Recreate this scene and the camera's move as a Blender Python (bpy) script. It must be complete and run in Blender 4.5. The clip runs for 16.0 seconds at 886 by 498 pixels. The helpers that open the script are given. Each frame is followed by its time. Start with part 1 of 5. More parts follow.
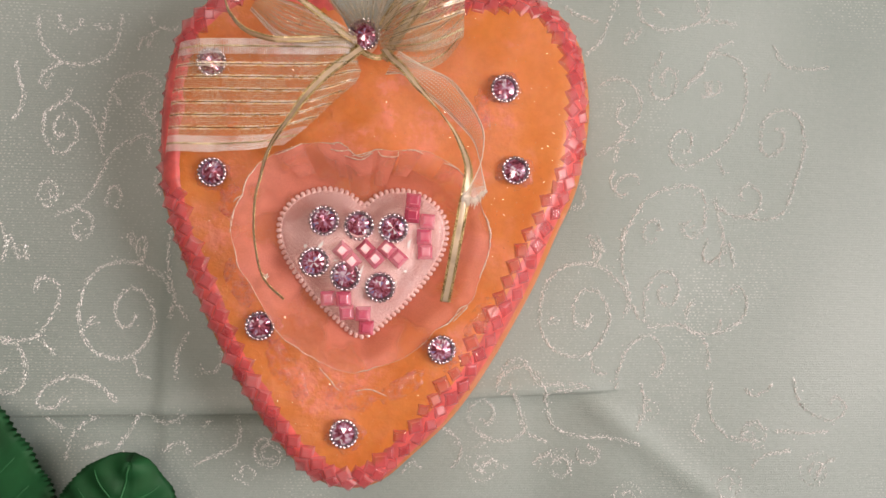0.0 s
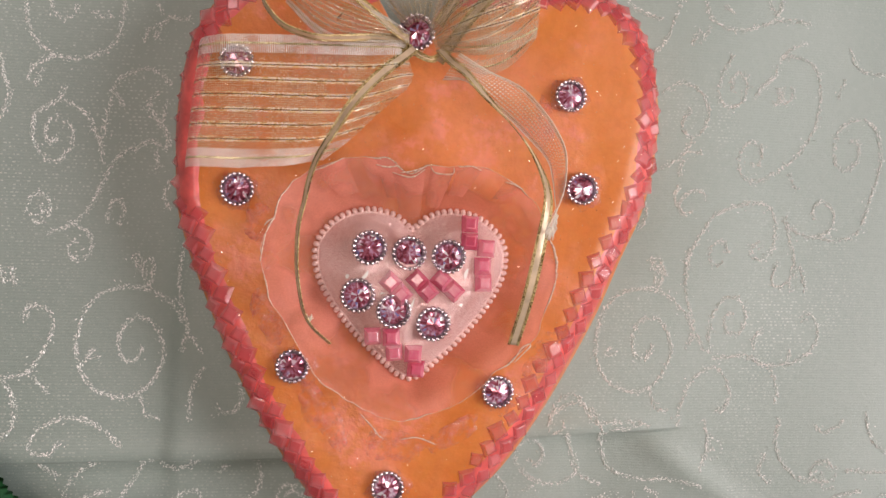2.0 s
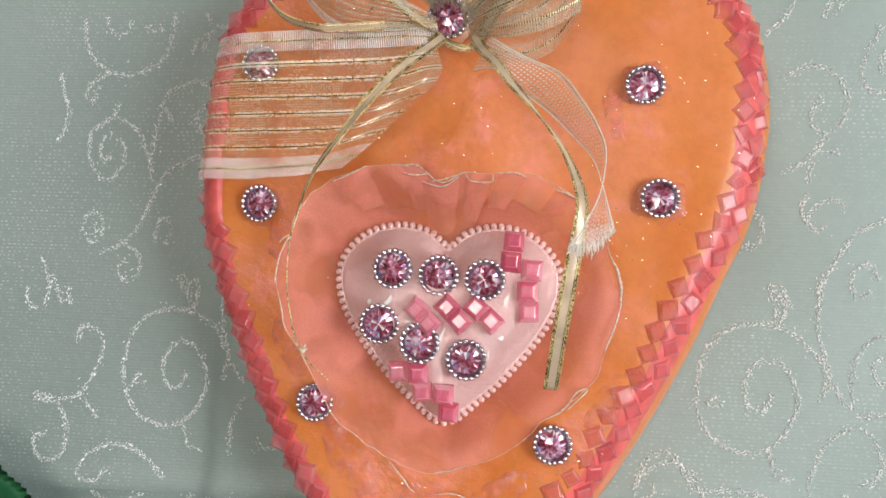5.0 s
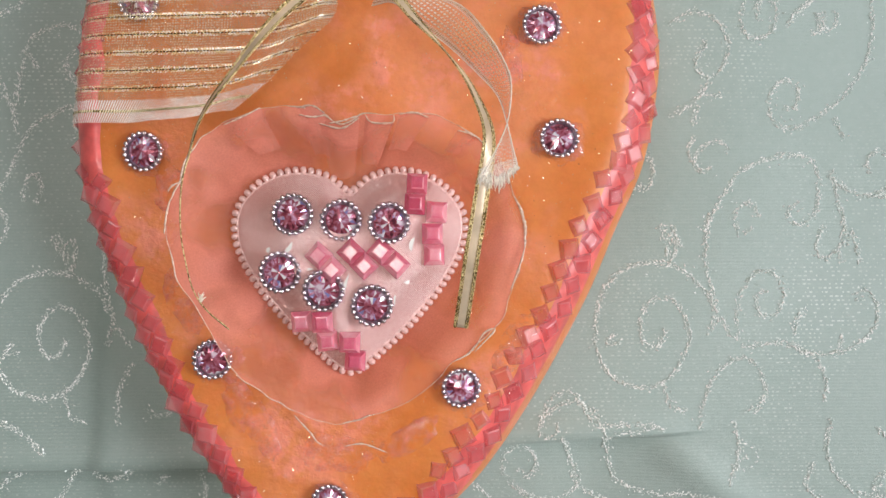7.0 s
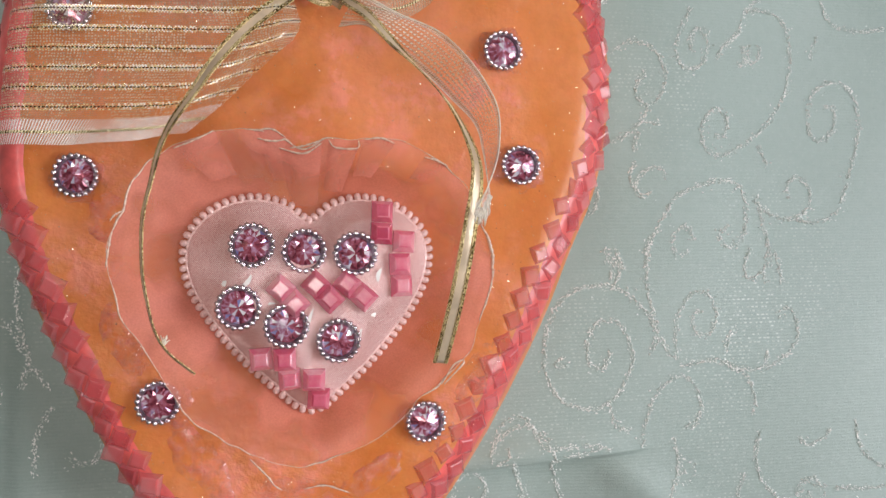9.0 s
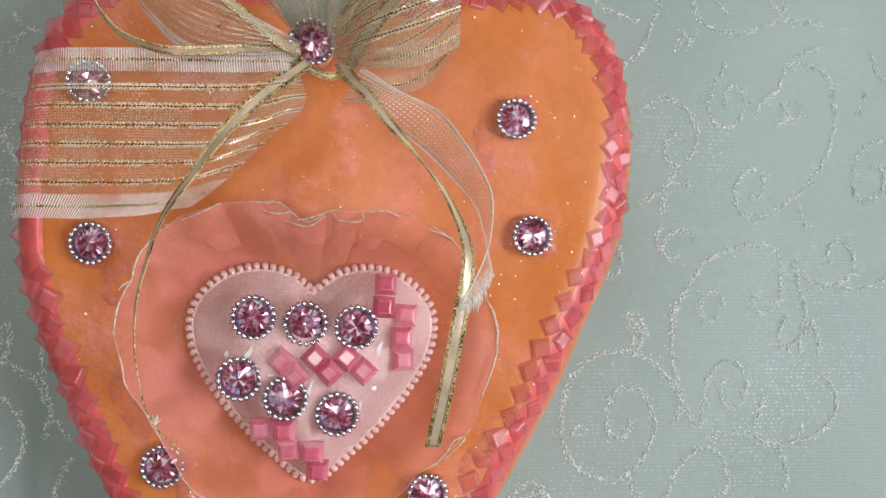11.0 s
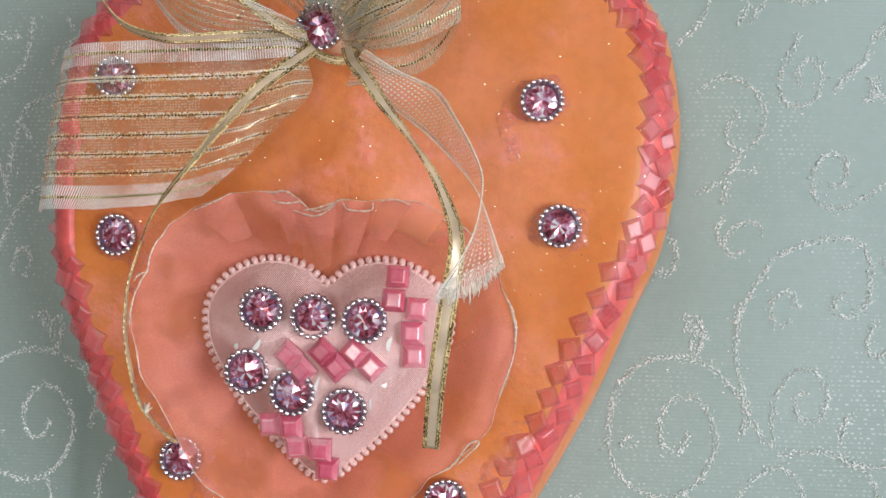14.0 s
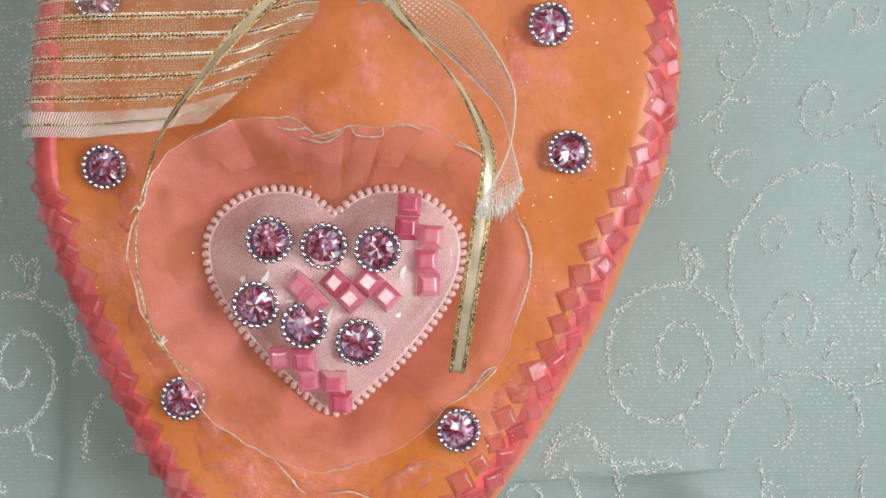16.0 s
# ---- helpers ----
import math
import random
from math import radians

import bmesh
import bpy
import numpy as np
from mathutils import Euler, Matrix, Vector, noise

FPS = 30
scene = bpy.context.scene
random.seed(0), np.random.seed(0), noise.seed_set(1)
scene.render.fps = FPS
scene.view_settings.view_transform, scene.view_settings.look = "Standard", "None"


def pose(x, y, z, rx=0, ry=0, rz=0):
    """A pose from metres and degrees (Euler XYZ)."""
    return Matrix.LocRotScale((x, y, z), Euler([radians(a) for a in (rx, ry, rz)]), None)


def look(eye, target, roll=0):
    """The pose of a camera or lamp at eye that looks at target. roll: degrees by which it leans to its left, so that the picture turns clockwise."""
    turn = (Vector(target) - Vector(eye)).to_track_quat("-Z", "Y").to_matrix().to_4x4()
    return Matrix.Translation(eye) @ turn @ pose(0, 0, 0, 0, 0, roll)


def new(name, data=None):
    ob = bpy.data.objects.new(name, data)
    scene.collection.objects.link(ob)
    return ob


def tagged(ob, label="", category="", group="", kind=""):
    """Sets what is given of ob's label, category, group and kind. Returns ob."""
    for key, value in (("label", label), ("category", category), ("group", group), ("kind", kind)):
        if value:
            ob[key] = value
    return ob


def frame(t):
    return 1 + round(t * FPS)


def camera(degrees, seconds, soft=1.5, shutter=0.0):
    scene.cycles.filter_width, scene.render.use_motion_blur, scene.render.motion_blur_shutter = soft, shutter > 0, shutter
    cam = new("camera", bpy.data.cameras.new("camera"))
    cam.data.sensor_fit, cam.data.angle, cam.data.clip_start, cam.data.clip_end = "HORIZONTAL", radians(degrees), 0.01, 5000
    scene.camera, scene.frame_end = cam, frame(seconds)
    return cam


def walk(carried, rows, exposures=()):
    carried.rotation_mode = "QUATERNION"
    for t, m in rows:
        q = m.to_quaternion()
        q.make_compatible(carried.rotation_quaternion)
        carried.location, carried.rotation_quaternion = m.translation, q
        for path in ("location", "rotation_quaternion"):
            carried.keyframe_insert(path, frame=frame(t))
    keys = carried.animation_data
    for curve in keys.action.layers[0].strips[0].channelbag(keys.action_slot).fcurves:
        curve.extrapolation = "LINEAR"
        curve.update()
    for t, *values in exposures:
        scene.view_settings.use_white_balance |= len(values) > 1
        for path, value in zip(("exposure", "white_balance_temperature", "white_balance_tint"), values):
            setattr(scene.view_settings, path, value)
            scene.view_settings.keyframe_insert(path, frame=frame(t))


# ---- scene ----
cam = camera(59.4, 16.0)
ROWS = [
    (0.0, -0.01958, -0.00426, 0.28623, 0.914, -4.560, 0.969),
    (0.5, -0.03182, 0.00071, 0.27739, 0.280, -6.398, 0.892),
    (1.0, -0.04200, 0.00273, 0.26855, 0.242, -7.935, 0.953),
    (1.5, -0.04424, 0.00649, 0.26052, -0.203, -7.770, 1.169),
    (2.0, -0.04431, 0.01037, 0.25235, -0.683, -7.118, 1.375),
    (2.5, -0.03765, 0.01108, 0.24592, -0.314, -4.847, 1.583),
    (3.0, -0.02599, 0.01192, 0.23933, 0.062, -1.210, 1.834),
    (3.2, -0.02229, 0.01198, 0.23653, 0.295, 0.072, 1.920),
    (5.3, 0.00147, 0.00785, 0.21680, 1.530, 7.545, 1.662),
    (5.5, 0.00342, 0.00635, 0.21552, 1.559, 7.432, 1.601),
    (6.0, 0.00135, 0.00428, 0.21570, 0.993, 4.910, 1.020),
    (6.5, -0.00272, 0.00246, 0.21615, 0.347, 1.897, 0.382),
    (7.0, -0.00747, 0.00077, 0.21574, -0.131, -1.285, -0.191),
    (7.5, -0.01444, 0.00081, 0.21394, -0.465, -5.073, -0.658),
    (8.0, -0.02034, 0.00146, 0.21182, -0.365, -7.920, -0.930),
    (8.5, -0.02547, 0.00311, 0.21033, 0.030, -9.785, -0.883),
    (9.0, -0.03036, 0.00669, 0.20795, 0.271, -11.312, -0.700),
    (9.5, -0.02784, 0.01143, 0.20858, 0.215, -10.576, -0.290),
    (9.7, -0.02618, 0.01425, 0.20890, -0.099, -10.049, 0.062),
    (11.8, -0.00640, 0.02327, 0.20561, 1.341, -2.682, 0.832),
    (12.0, -0.00421, 0.02290, 0.20451, 1.712, -1.819, 0.875),
    (12.5, 0.00171, 0.02387, 0.20217, 1.804, 0.439, 1.140),
    (13.0, 0.00757, 0.02385, 0.20034, 1.652, 2.555, 1.235),
    (13.5, 0.01030, 0.02201, 0.19928, 1.377, 3.554, 1.106),
    (14.0, 0.01273, 0.01829, 0.19839, 1.235, 4.369, 0.907),
    (14.5, 0.01379, 0.01543, 0.19816, 0.779, 4.711, 0.788),
    (15.0, 0.00976, 0.01355, 0.19804, -0.015, 3.507, 0.435),
    (15.5, 0.00263, 0.01201, 0.19740, -0.881, 1.408, 0.203),
    (16.0, -0.00490, 0.01056, 0.19626, -1.492, -0.873, -0.112),
]
EXPOSURES = [(0.0, -0.10, 7750, 29), (1.5, -0.22, 7650, 29), (3.0, -0.05, 7150, 21), (6.0, 0.00, 6700, 15), (9.0, -0.18, 6650, 16), (12.5, -0.15, 6450, 14), (16.0, -0.10, 6450, 13)]
walk(cam, [(t, pose(x, y, z, rx, ry, rz)) for t, x, y, z, rx, ry, rz in ROWS], EXPOSURES)

# ---------------------------------------------------------------- light
world = bpy.data.worlds.new("room_light")
scene.world = world
world.use_nodes = True
world.node_tree.nodes["Background"].inputs[0].default_value = (0.86, 0.93, 1.0, 1)
world.node_tree.nodes["Background"].inputs[1].default_value = 0.25


def area_lamp(name, eye, target, size, power, color):
    data = bpy.data.lights.new(name, "AREA")
    data.shape, data.size, data.energy, data.color = "DISK", size, power, color
    ob = new(name, data)
    ob.matrix_world = look(eye, target)
    return ob


area_lamp("lamp_light", (-0.042, 0.012, 0.40), (-0.042, 0.012, 0.0), 0.12, 0.50, (1.0, 0.96, 0.90))
area_lamp("window_light", (0.93, -0.06, 0.73), (0.0, 0.0, 0.0), 0.62, 14.2, (0.88, 0.95, 1.0))
# Added fill from the upper left; no fitting is known there.
area_lamp("fill_light", (-0.70, 1.08, 1.66), (0.0, 0.0, 0.0), 0.6, 10.5, (0.97, 0.98, 1.0))


# ---------------------------------------------------------------- materials
def material(name):
    m = bpy.data.materials.new(name)
    m.use_nodes = True
    nt = m.node_tree
    return m, nt, nt.nodes["Principled BSDF"]


def ramp(nt, fac, stops):
    r = nt.nodes.new("ShaderNodeValToRGB")
    while len(r.color_ramp.elements) < len(stops):
        r.color_ramp.elements.new(0.5)
    for e, (p, c) in zip(r.color_ramp.elements, stops):
        e.position, e.color = p, (*c, 1)
    nt.links.new(fac, r.inputs[0])
    return r.outputs[0]


def bump(nt, height, bsdf, strength, distance):
    b = nt.nodes.new("ShaderNodeBump")
    b.inputs["Strength"].default_value, b.inputs["Distance"].default_value = strength, distance
    nt.links.new(height, b.inputs["Height"])
    nt.links.new(b.outputs[0], bsdf.inputs["Normal"])


def obj_coords(nt):
    return nt.nodes.new("ShaderNodeTexCoord").outputs["Object"]


def noise_node(nt, coords, scale, detail=3.0, rough=0.55):
    n = nt.nodes.new("ShaderNodeTexNoise")
    n.inputs["Scale"].default_value, n.inputs["Detail"].default_value, n.inputs["Roughness"].default_value = scale, detail, rough
    nt.links.new(coords, n.inputs["Vector"])
    return n.outputs["Fac"]


def math_node(nt, op, a, b=None):
    n = nt.nodes.new("ShaderNodeMath")
    n.operation = op
    for i, v in enumerate((a, b)):
        if v is None:
            continue
        if isinstance(v, (int, float)):
            n.inputs[i].default_value = v
        else:
            nt.links.new(v, n.inputs[i])
    return n.outputs[0]


def mix_color(nt, fac, a, b):
    n = nt.nodes.new("ShaderNodeMix")
    n.data_type = "RGBA"
    for i, v in ((0, fac), (6, a), (7, b)):
        if isinstance(v, (int, float)):
            n.inputs[i].default_value = v
        elif isinstance(v, tuple):
            n.inputs[i].default_value = (*v, 1)
        else:
            nt.links.new(v, n.inputs[i])
    return n.outputs[2]


def make_cloth():
    m, nt, p = material("mint_satin_cloth")
    co = obj_coords(nt)
    broad = noise_node(nt, co, 9, 2)
    fine = noise_node(nt, co, 420, 2)
    weave = nt.nodes.new("ShaderNodeTexWave")
    weave.bands_direction = "Y"
    weave.inputs["Scale"].default_value, weave.inputs["Distortion"].default_value = 330, 2.5
    weave.inputs["Detail Scale"].default_value = 40
    nt.links.new(co, weave.inputs["Vector"])
    base = ramp(nt, broad, [(0.3, (0.25, 0.33, 0.295)), (0.7, (0.325, 0.405, 0.37))])
    flat = nt.nodes.new("ShaderNodeSeparateXYZ")
    nt.links.new(co, flat.inputs[0])
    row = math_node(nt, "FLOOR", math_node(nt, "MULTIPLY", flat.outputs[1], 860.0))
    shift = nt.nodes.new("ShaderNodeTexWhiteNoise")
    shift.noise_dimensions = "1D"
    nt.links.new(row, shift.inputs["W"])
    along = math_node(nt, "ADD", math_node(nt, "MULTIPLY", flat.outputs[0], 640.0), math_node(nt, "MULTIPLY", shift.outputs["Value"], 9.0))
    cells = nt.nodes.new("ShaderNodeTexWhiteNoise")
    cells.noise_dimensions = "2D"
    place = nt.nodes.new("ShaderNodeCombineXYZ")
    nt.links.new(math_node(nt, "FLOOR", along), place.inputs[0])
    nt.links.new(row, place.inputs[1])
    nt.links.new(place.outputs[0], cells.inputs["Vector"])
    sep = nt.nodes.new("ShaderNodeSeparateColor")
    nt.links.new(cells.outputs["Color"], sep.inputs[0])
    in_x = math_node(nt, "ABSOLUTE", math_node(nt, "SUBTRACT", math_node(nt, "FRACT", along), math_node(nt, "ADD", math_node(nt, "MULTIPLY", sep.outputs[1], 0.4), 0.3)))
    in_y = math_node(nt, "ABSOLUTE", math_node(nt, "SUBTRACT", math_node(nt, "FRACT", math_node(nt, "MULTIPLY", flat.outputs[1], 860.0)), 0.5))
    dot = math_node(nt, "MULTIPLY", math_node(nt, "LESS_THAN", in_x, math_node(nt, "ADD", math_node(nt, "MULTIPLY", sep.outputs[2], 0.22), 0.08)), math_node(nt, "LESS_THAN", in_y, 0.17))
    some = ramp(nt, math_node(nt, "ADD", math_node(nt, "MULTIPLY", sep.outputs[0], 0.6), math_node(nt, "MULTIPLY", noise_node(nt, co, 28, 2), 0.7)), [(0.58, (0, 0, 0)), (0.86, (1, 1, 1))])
    painted_glint = math_node(nt, "MULTIPLY", dot, some)
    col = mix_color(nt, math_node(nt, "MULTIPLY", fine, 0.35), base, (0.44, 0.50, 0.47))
    # Weave glints painted white into the cloth colour, stronger towards -x.
    col = mix_color(nt, math_node(nt, "MULTIPLY", painted_glint, math_node(nt, "MULTIPLY", ramp(nt, math_node(nt, "ADD", noise_node(nt, co, 14, 2), math_node(nt, "MULTIPLY", flat.outputs[0], -0.5)), [(0.42, (0.15, 0.15, 0.15)), (0.68, (1, 1, 1))]), 0.45)), col, (0.92, 0.95, 0.90))
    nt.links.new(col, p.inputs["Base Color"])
    nt.links.new(math_node(nt, "SUBTRACT", 0.52, math_node(nt, "MULTIPLY", painted_glint, 0.37)), p.inputs["Roughness"])
    p.inputs["Sheen Weight"].default_value = 0.2
    p.inputs["Sheen Roughness"].default_value = 0.35
    relief = math_node(nt, "ADD", math_node(nt, "MULTIPLY", weave.outputs["Fac"], 0.22), math_node(nt, "MULTIPLY", sep.outputs[1], 0.8))
    bump(nt, math_node(nt, "ADD", relief, fine), p, 0.4, 0.0003)
    return m


def make_thread():
    m, nt, p = material("white_silk_thread")
    info = nt.nodes.new("ShaderNodeNewGeometry")
    # Half the stitches are near white as painted sparkle, the rest duller.
    col = ramp(nt, info.outputs["Random Per Island"], [(0.0, (0.50, 0.58, 0.53)), (0.30, (0.78, 0.84, 0.80)), (0.50, (1.0, 1.0, 0.97))])
    nt.links.new(col, p.inputs["Base Color"])
    p.inputs["Roughness"].default_value = 0.22
    p.inputs["Specular IOR Level"].default_value = 1.0
    p.inputs["Coat Weight"].default_value, p.inputs["Coat Roughness"].default_value = 1.0, 0.08
    return m


def make_wax():
    m, nt, p = material("orange_translucent_soap")
    co = obj_coords(nt)
    broad, mid, fine = noise_node(nt, co, 24, 3), noise_node(nt, co, 95, 4, 0.65), noise_node(nt, co, 700, 3)
    base = ramp(nt, broad, [(0.34, (0.62, 0.170, 0.030)), (0.50, (0.70, 0.225, 0.058)), (0.68, (0.76, 0.265, 0.105))])
    patch = ramp(nt, noise_node(nt, co, 38, 2), [(0.45, (0, 0, 0)), (0.62, (1, 1, 1))])
    blush = math_node(nt, "ADD", math_node(nt, "MULTIPLY", ramp(nt, mid, [(0.50, (0, 0, 0)), (0.60, (1, 1, 1))]), patch), math_node(nt, "MULTIPLY", patch, 0.3))
    col = mix_color(nt, math_node(nt, "MULTIPLY", blush, 0.62), base, (0.83, 0.29, 0.20))
    mottle = ramp(nt, noise_node(nt, co, 330, 4, 0.7), [(0.35, (0.72, 0.66, 0.6)), (0.6, (1.0, 1.0, 1.0))])
    mixed = nt.nodes.new("ShaderNodeMix")
    mixed.data_type, mixed.blend_type = "RGBA", "MULTIPLY"
    mixed.inputs[0].default_value = 0.3
    nt.links.new(col, mixed.inputs[6])
    nt.links.new(mottle, mixed.inputs[7])
    nt.links.new(mixed.outputs[2], p.inputs["Base Color"])
    p.inputs["Roughness"].default_value = 0.42
    p.inputs["Specular IOR Level"].default_value = 0.25
    p.inputs["Subsurface Weight"].default_value = 0.35
    p.inputs["Subsurface Radius"].default_value = (1.0, 0.35, 0.12)
    p.inputs["Subsurface Scale"].default_value = 0.004
    p.inputs["Coat Weight"].default_value, p.inputs["Coat Roughness"].default_value = 0.14, 0.12
    lumps = math_node(nt, "MULTIPLY", noise_node(nt, co, 210, 4, 0.6), math_node(nt, "ADD", math_node(nt, "MULTIPLY", patch, 1.6), 0.25))
    bump(nt, math_node(nt, "ADD", lumps, math_node(nt, "MULTIPLY", fine, 0.2)), p, 0.5, 0.0010)
    return m


def make_pink_stone(name, dark, color, light, gloss, glow, clear):
    """Clear acrylic set in glaze: soft colour from within, faint differences from facet to facet painted to imitate
    refraction.
    """
    m, nt, p = material(name)
    rnd = nt.nodes.new("ShaderNodeObjectInfo").outputs["Random"]
    facet = nt.nodes.new("ShaderNodeNewGeometry").outputs["Random Per Island"]
    mixed = math_node(nt, "FRACT", math_node(nt, "ADD", facet, math_node(nt, "MULTIPLY", rnd, 7.31)))
    cloud = noise_node(nt, obj_coords(nt), 420, 3, 0.6)
    k = math_node(nt, "ADD", math_node(nt, "MULTIPLY", mixed, 0.34), math_node(nt, "ADD", math_node(nt, "MULTIPLY", cloud, 0.45), math_node(nt, "MULTIPLY", rnd, 0.32)))
    nt.links.new(ramp(nt, k, [(0.25, dark), (0.52, color), (0.85, light)]), p.inputs["Base Color"])
    p.inputs["Roughness"].default_value = 0.22
    p.inputs["Specular IOR Level"].default_value = gloss
    p.inputs["Subsurface Weight"].default_value = glow
    p.inputs["Subsurface Radius"].default_value = (1.0, 0.25, 0.22)
    p.inputs["Subsurface Scale"].default_value = 0.003
    p.inputs["Alpha"].default_value = clear
    p.inputs["Coat Weight"].default_value, p.inputs["Coat Roughness"].default_value = gloss, 0.05
    return m


def make_crystal():
    m, nt, p = material("amethyst_foil_crystal")
    info = nt.nodes.new("ShaderNodeNewGeometry")
    rnd = nt.nodes.new("ShaderNodeObjectInfo").outputs["Random"]
    shift = nt.nodes.new("ShaderNodeVectorMath")
    shift.operation = "ADD"
    nt.links.new(obj_coords(nt), shift.inputs[0])
    nt.links.new(rnd, shift.inputs[1])
    depth = noise_node(nt, shift.outputs[0], 420, 3, 0.6)
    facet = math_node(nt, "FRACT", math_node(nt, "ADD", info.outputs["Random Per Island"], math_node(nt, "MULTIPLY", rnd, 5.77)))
    # Facet tones stand in for light broken up inside the crystal.
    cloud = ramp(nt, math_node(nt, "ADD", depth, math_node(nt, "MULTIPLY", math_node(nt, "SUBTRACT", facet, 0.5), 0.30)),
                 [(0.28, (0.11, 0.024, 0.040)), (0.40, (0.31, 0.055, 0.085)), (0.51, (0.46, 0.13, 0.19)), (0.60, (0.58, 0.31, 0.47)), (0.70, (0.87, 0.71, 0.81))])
    # Highlights painted on some facets as blue and near-white flashes.
    painted_spark = ramp(nt, facet, [(0.84, (0, 0, 0)), (0.86, (1, 1, 1))])
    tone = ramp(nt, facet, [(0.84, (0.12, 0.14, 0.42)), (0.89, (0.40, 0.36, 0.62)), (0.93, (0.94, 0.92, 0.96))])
    col = mix_color(nt, math_node(nt, "MULTIPLY", painted_spark, math_node(nt, "GREATER_THAN", depth, 0.43)), cloud, tone)
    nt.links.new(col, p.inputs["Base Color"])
    p.inputs["Metallic"].default_value, p.inputs["Roughness"].default_value = 0.35, 0.12
    p.inputs["Coat Weight"].default_value, p.inputs["Coat Roughness"].default_value = 1.0, 0.02
    return m


def plain(name, color, rough=0.5, metal=0.0, coat=0.0, vary=0.12, scale=300.0, relief=0.0):
    m, nt, p = material(name)
    n = noise_node(nt, obj_coords(nt), scale, 3)
    nt.links.new(ramp(nt, n, [(0.3, tuple(c * (1 - vary) for c in color)), (0.7, tuple(min(1, c * (1 + vary)) for c in color))]), p.inputs["Base Color"])
    p.inputs["Roughness"].default_value, p.inputs["Metallic"].default_value = rough, metal
    p.inputs["Coat Weight"].default_value = coat
    if relief:
        bump(nt, n, p, 0.4, relief)
    return m


def make_satin():
    """Satin of fine diagonal twill with a broad silken gloss."""
    m, nt, p = material("pale_pink_satin")
    co = obj_coords(nt)
    twill = nt.nodes.new("ShaderNodeTexWave")
    twill.bands_direction = "DIAGONAL"
    twill.inputs["Scale"].default_value, twill.inputs["Distortion"].default_value = 1500, 2.0
    twill.inputs["Detail Scale"].default_value = 60
    flat = nt.nodes.new("ShaderNodeVectorMath")
    flat.operation = "MULTIPLY"
    nt.links.new(co, flat.inputs[0])
    flat.inputs[1].default_value = (1, 1, 0)
    nt.links.new(flat.outputs[0], twill.inputs["Vector"])
    grain = noise_node(nt, co, 1500, 2)
    k = math_node(nt, "ADD", math_node(nt, "MULTIPLY", twill.outputs["Fac"], 0.6), math_node(nt, "MULTIPLY", grain, 0.5))
    nt.links.new(ramp(nt, k, [(0.34, (0.60, 0.27, 0.25)), (0.58, (0.92, 0.55, 0.515)), (0.76, (1.0, 0.82, 0.78))]), p.inputs["Base Color"])
    nt.links.new(math_node(nt, "ADD", math_node(nt, "MULTIPLY", grain, 0.16), 0.24), p.inputs["Roughness"])
    p.inputs["Metallic"].default_value = 0.58
    p.inputs["Sheen Weight"].default_value = 0.0
    p.inputs["Specular IOR Level"].default_value = 0.5
    bump(nt, k, p, 0.55, 0.00025)
    return m


def make_sheer(name, color, cover, threads_u, threads_v, sparkle=0.0, fold=1.0):
    """Woven sheer: fine threads along UV leave gaps that let the ground show."""
    m, nt, p = material(name)
    uv = nt.nodes.new("ShaderNodeUVMap").outputs[0]
    sep = nt.nodes.new("ShaderNodeSeparateXYZ")
    nt.links.new(uv, sep.inputs[0])
    su = math_node(nt, "SINE", math_node(nt, "MULTIPLY", sep.outputs[0], threads_u))
    sv = math_node(nt, "SINE", math_node(nt, "MULTIPLY", sep.outputs[1], threads_v))
    web = math_node(nt, "ADD", math_node(nt, "MULTIPLY", su, 0.26), math_node(nt, "ADD", math_node(nt, "MULTIPLY", sv, 0.20), 0.54))
    cloud = ramp(nt, noise_node(nt, obj_coords(nt), 48, 2), [(0.35, (0.05, 0.05, 0.05)), (0.65, (1, 1, 1))])
    a = math_node(nt, "MULTIPLY", math_node(nt, "POWER", web, 3.0), cover * 3.6)
    a = math_node(nt, "MULTIPLY", a, math_node(nt, "ADD", math_node(nt, "MULTIPLY", cloud, fold), 1.0 - fold * 0.5))
    if sparkle:
        grid = nt.nodes.new("ShaderNodeVectorMath")
        grid.operation = "MULTIPLY"
        nt.links.new(uv, grid.inputs[0])
        grid.inputs[1].default_value = (165, 60, 1)
        knots = nt.nodes.new("ShaderNodeTexVoronoi")
        knots.voronoi_dimensions = "2D"
        knots.inputs["Scale"].default_value, knots.inputs["Randomness"].default_value = 1.0, 0.35
        nt.links.new(grid.outputs[0], knots.inputs["Vector"])
        dots = math_node(nt, "LESS_THAN", knots.outputs["Distance"], 0.27)
        pick = nt.nodes.new("ShaderNodeSeparateColor")
        nt.links.new(knots.outputs["Color"], pick.inputs[0])
        drift = noise_node(nt, obj_coords(nt), 110, 3, 0.6)
        # Sparkle of the weave is drawn as opaque dots in drifting patches.
        lit = ramp(nt, math_node(nt, "ADD", drift, math_node(nt, "MULTIPLY", pick.outputs[0], 0.22)), [(0.55, (0, 0, 0)), (0.68, (1, 1, 1))])
        a = math_node(nt, "ADD", a, math_node(nt, "MULTIPLY", math_node(nt, "MULTIPLY", dots, lit), sparkle))
    nt.links.new(a, p.inputs["Alpha"])
    p.inputs["Base Color"].default_value = (*color, 1)
    p.inputs["Roughness"].default_value = 0.35
    p.inputs["Sheen Weight"].default_value = 0.3
    p.inputs["Specular IOR Level"].default_value = 0.35
    return m


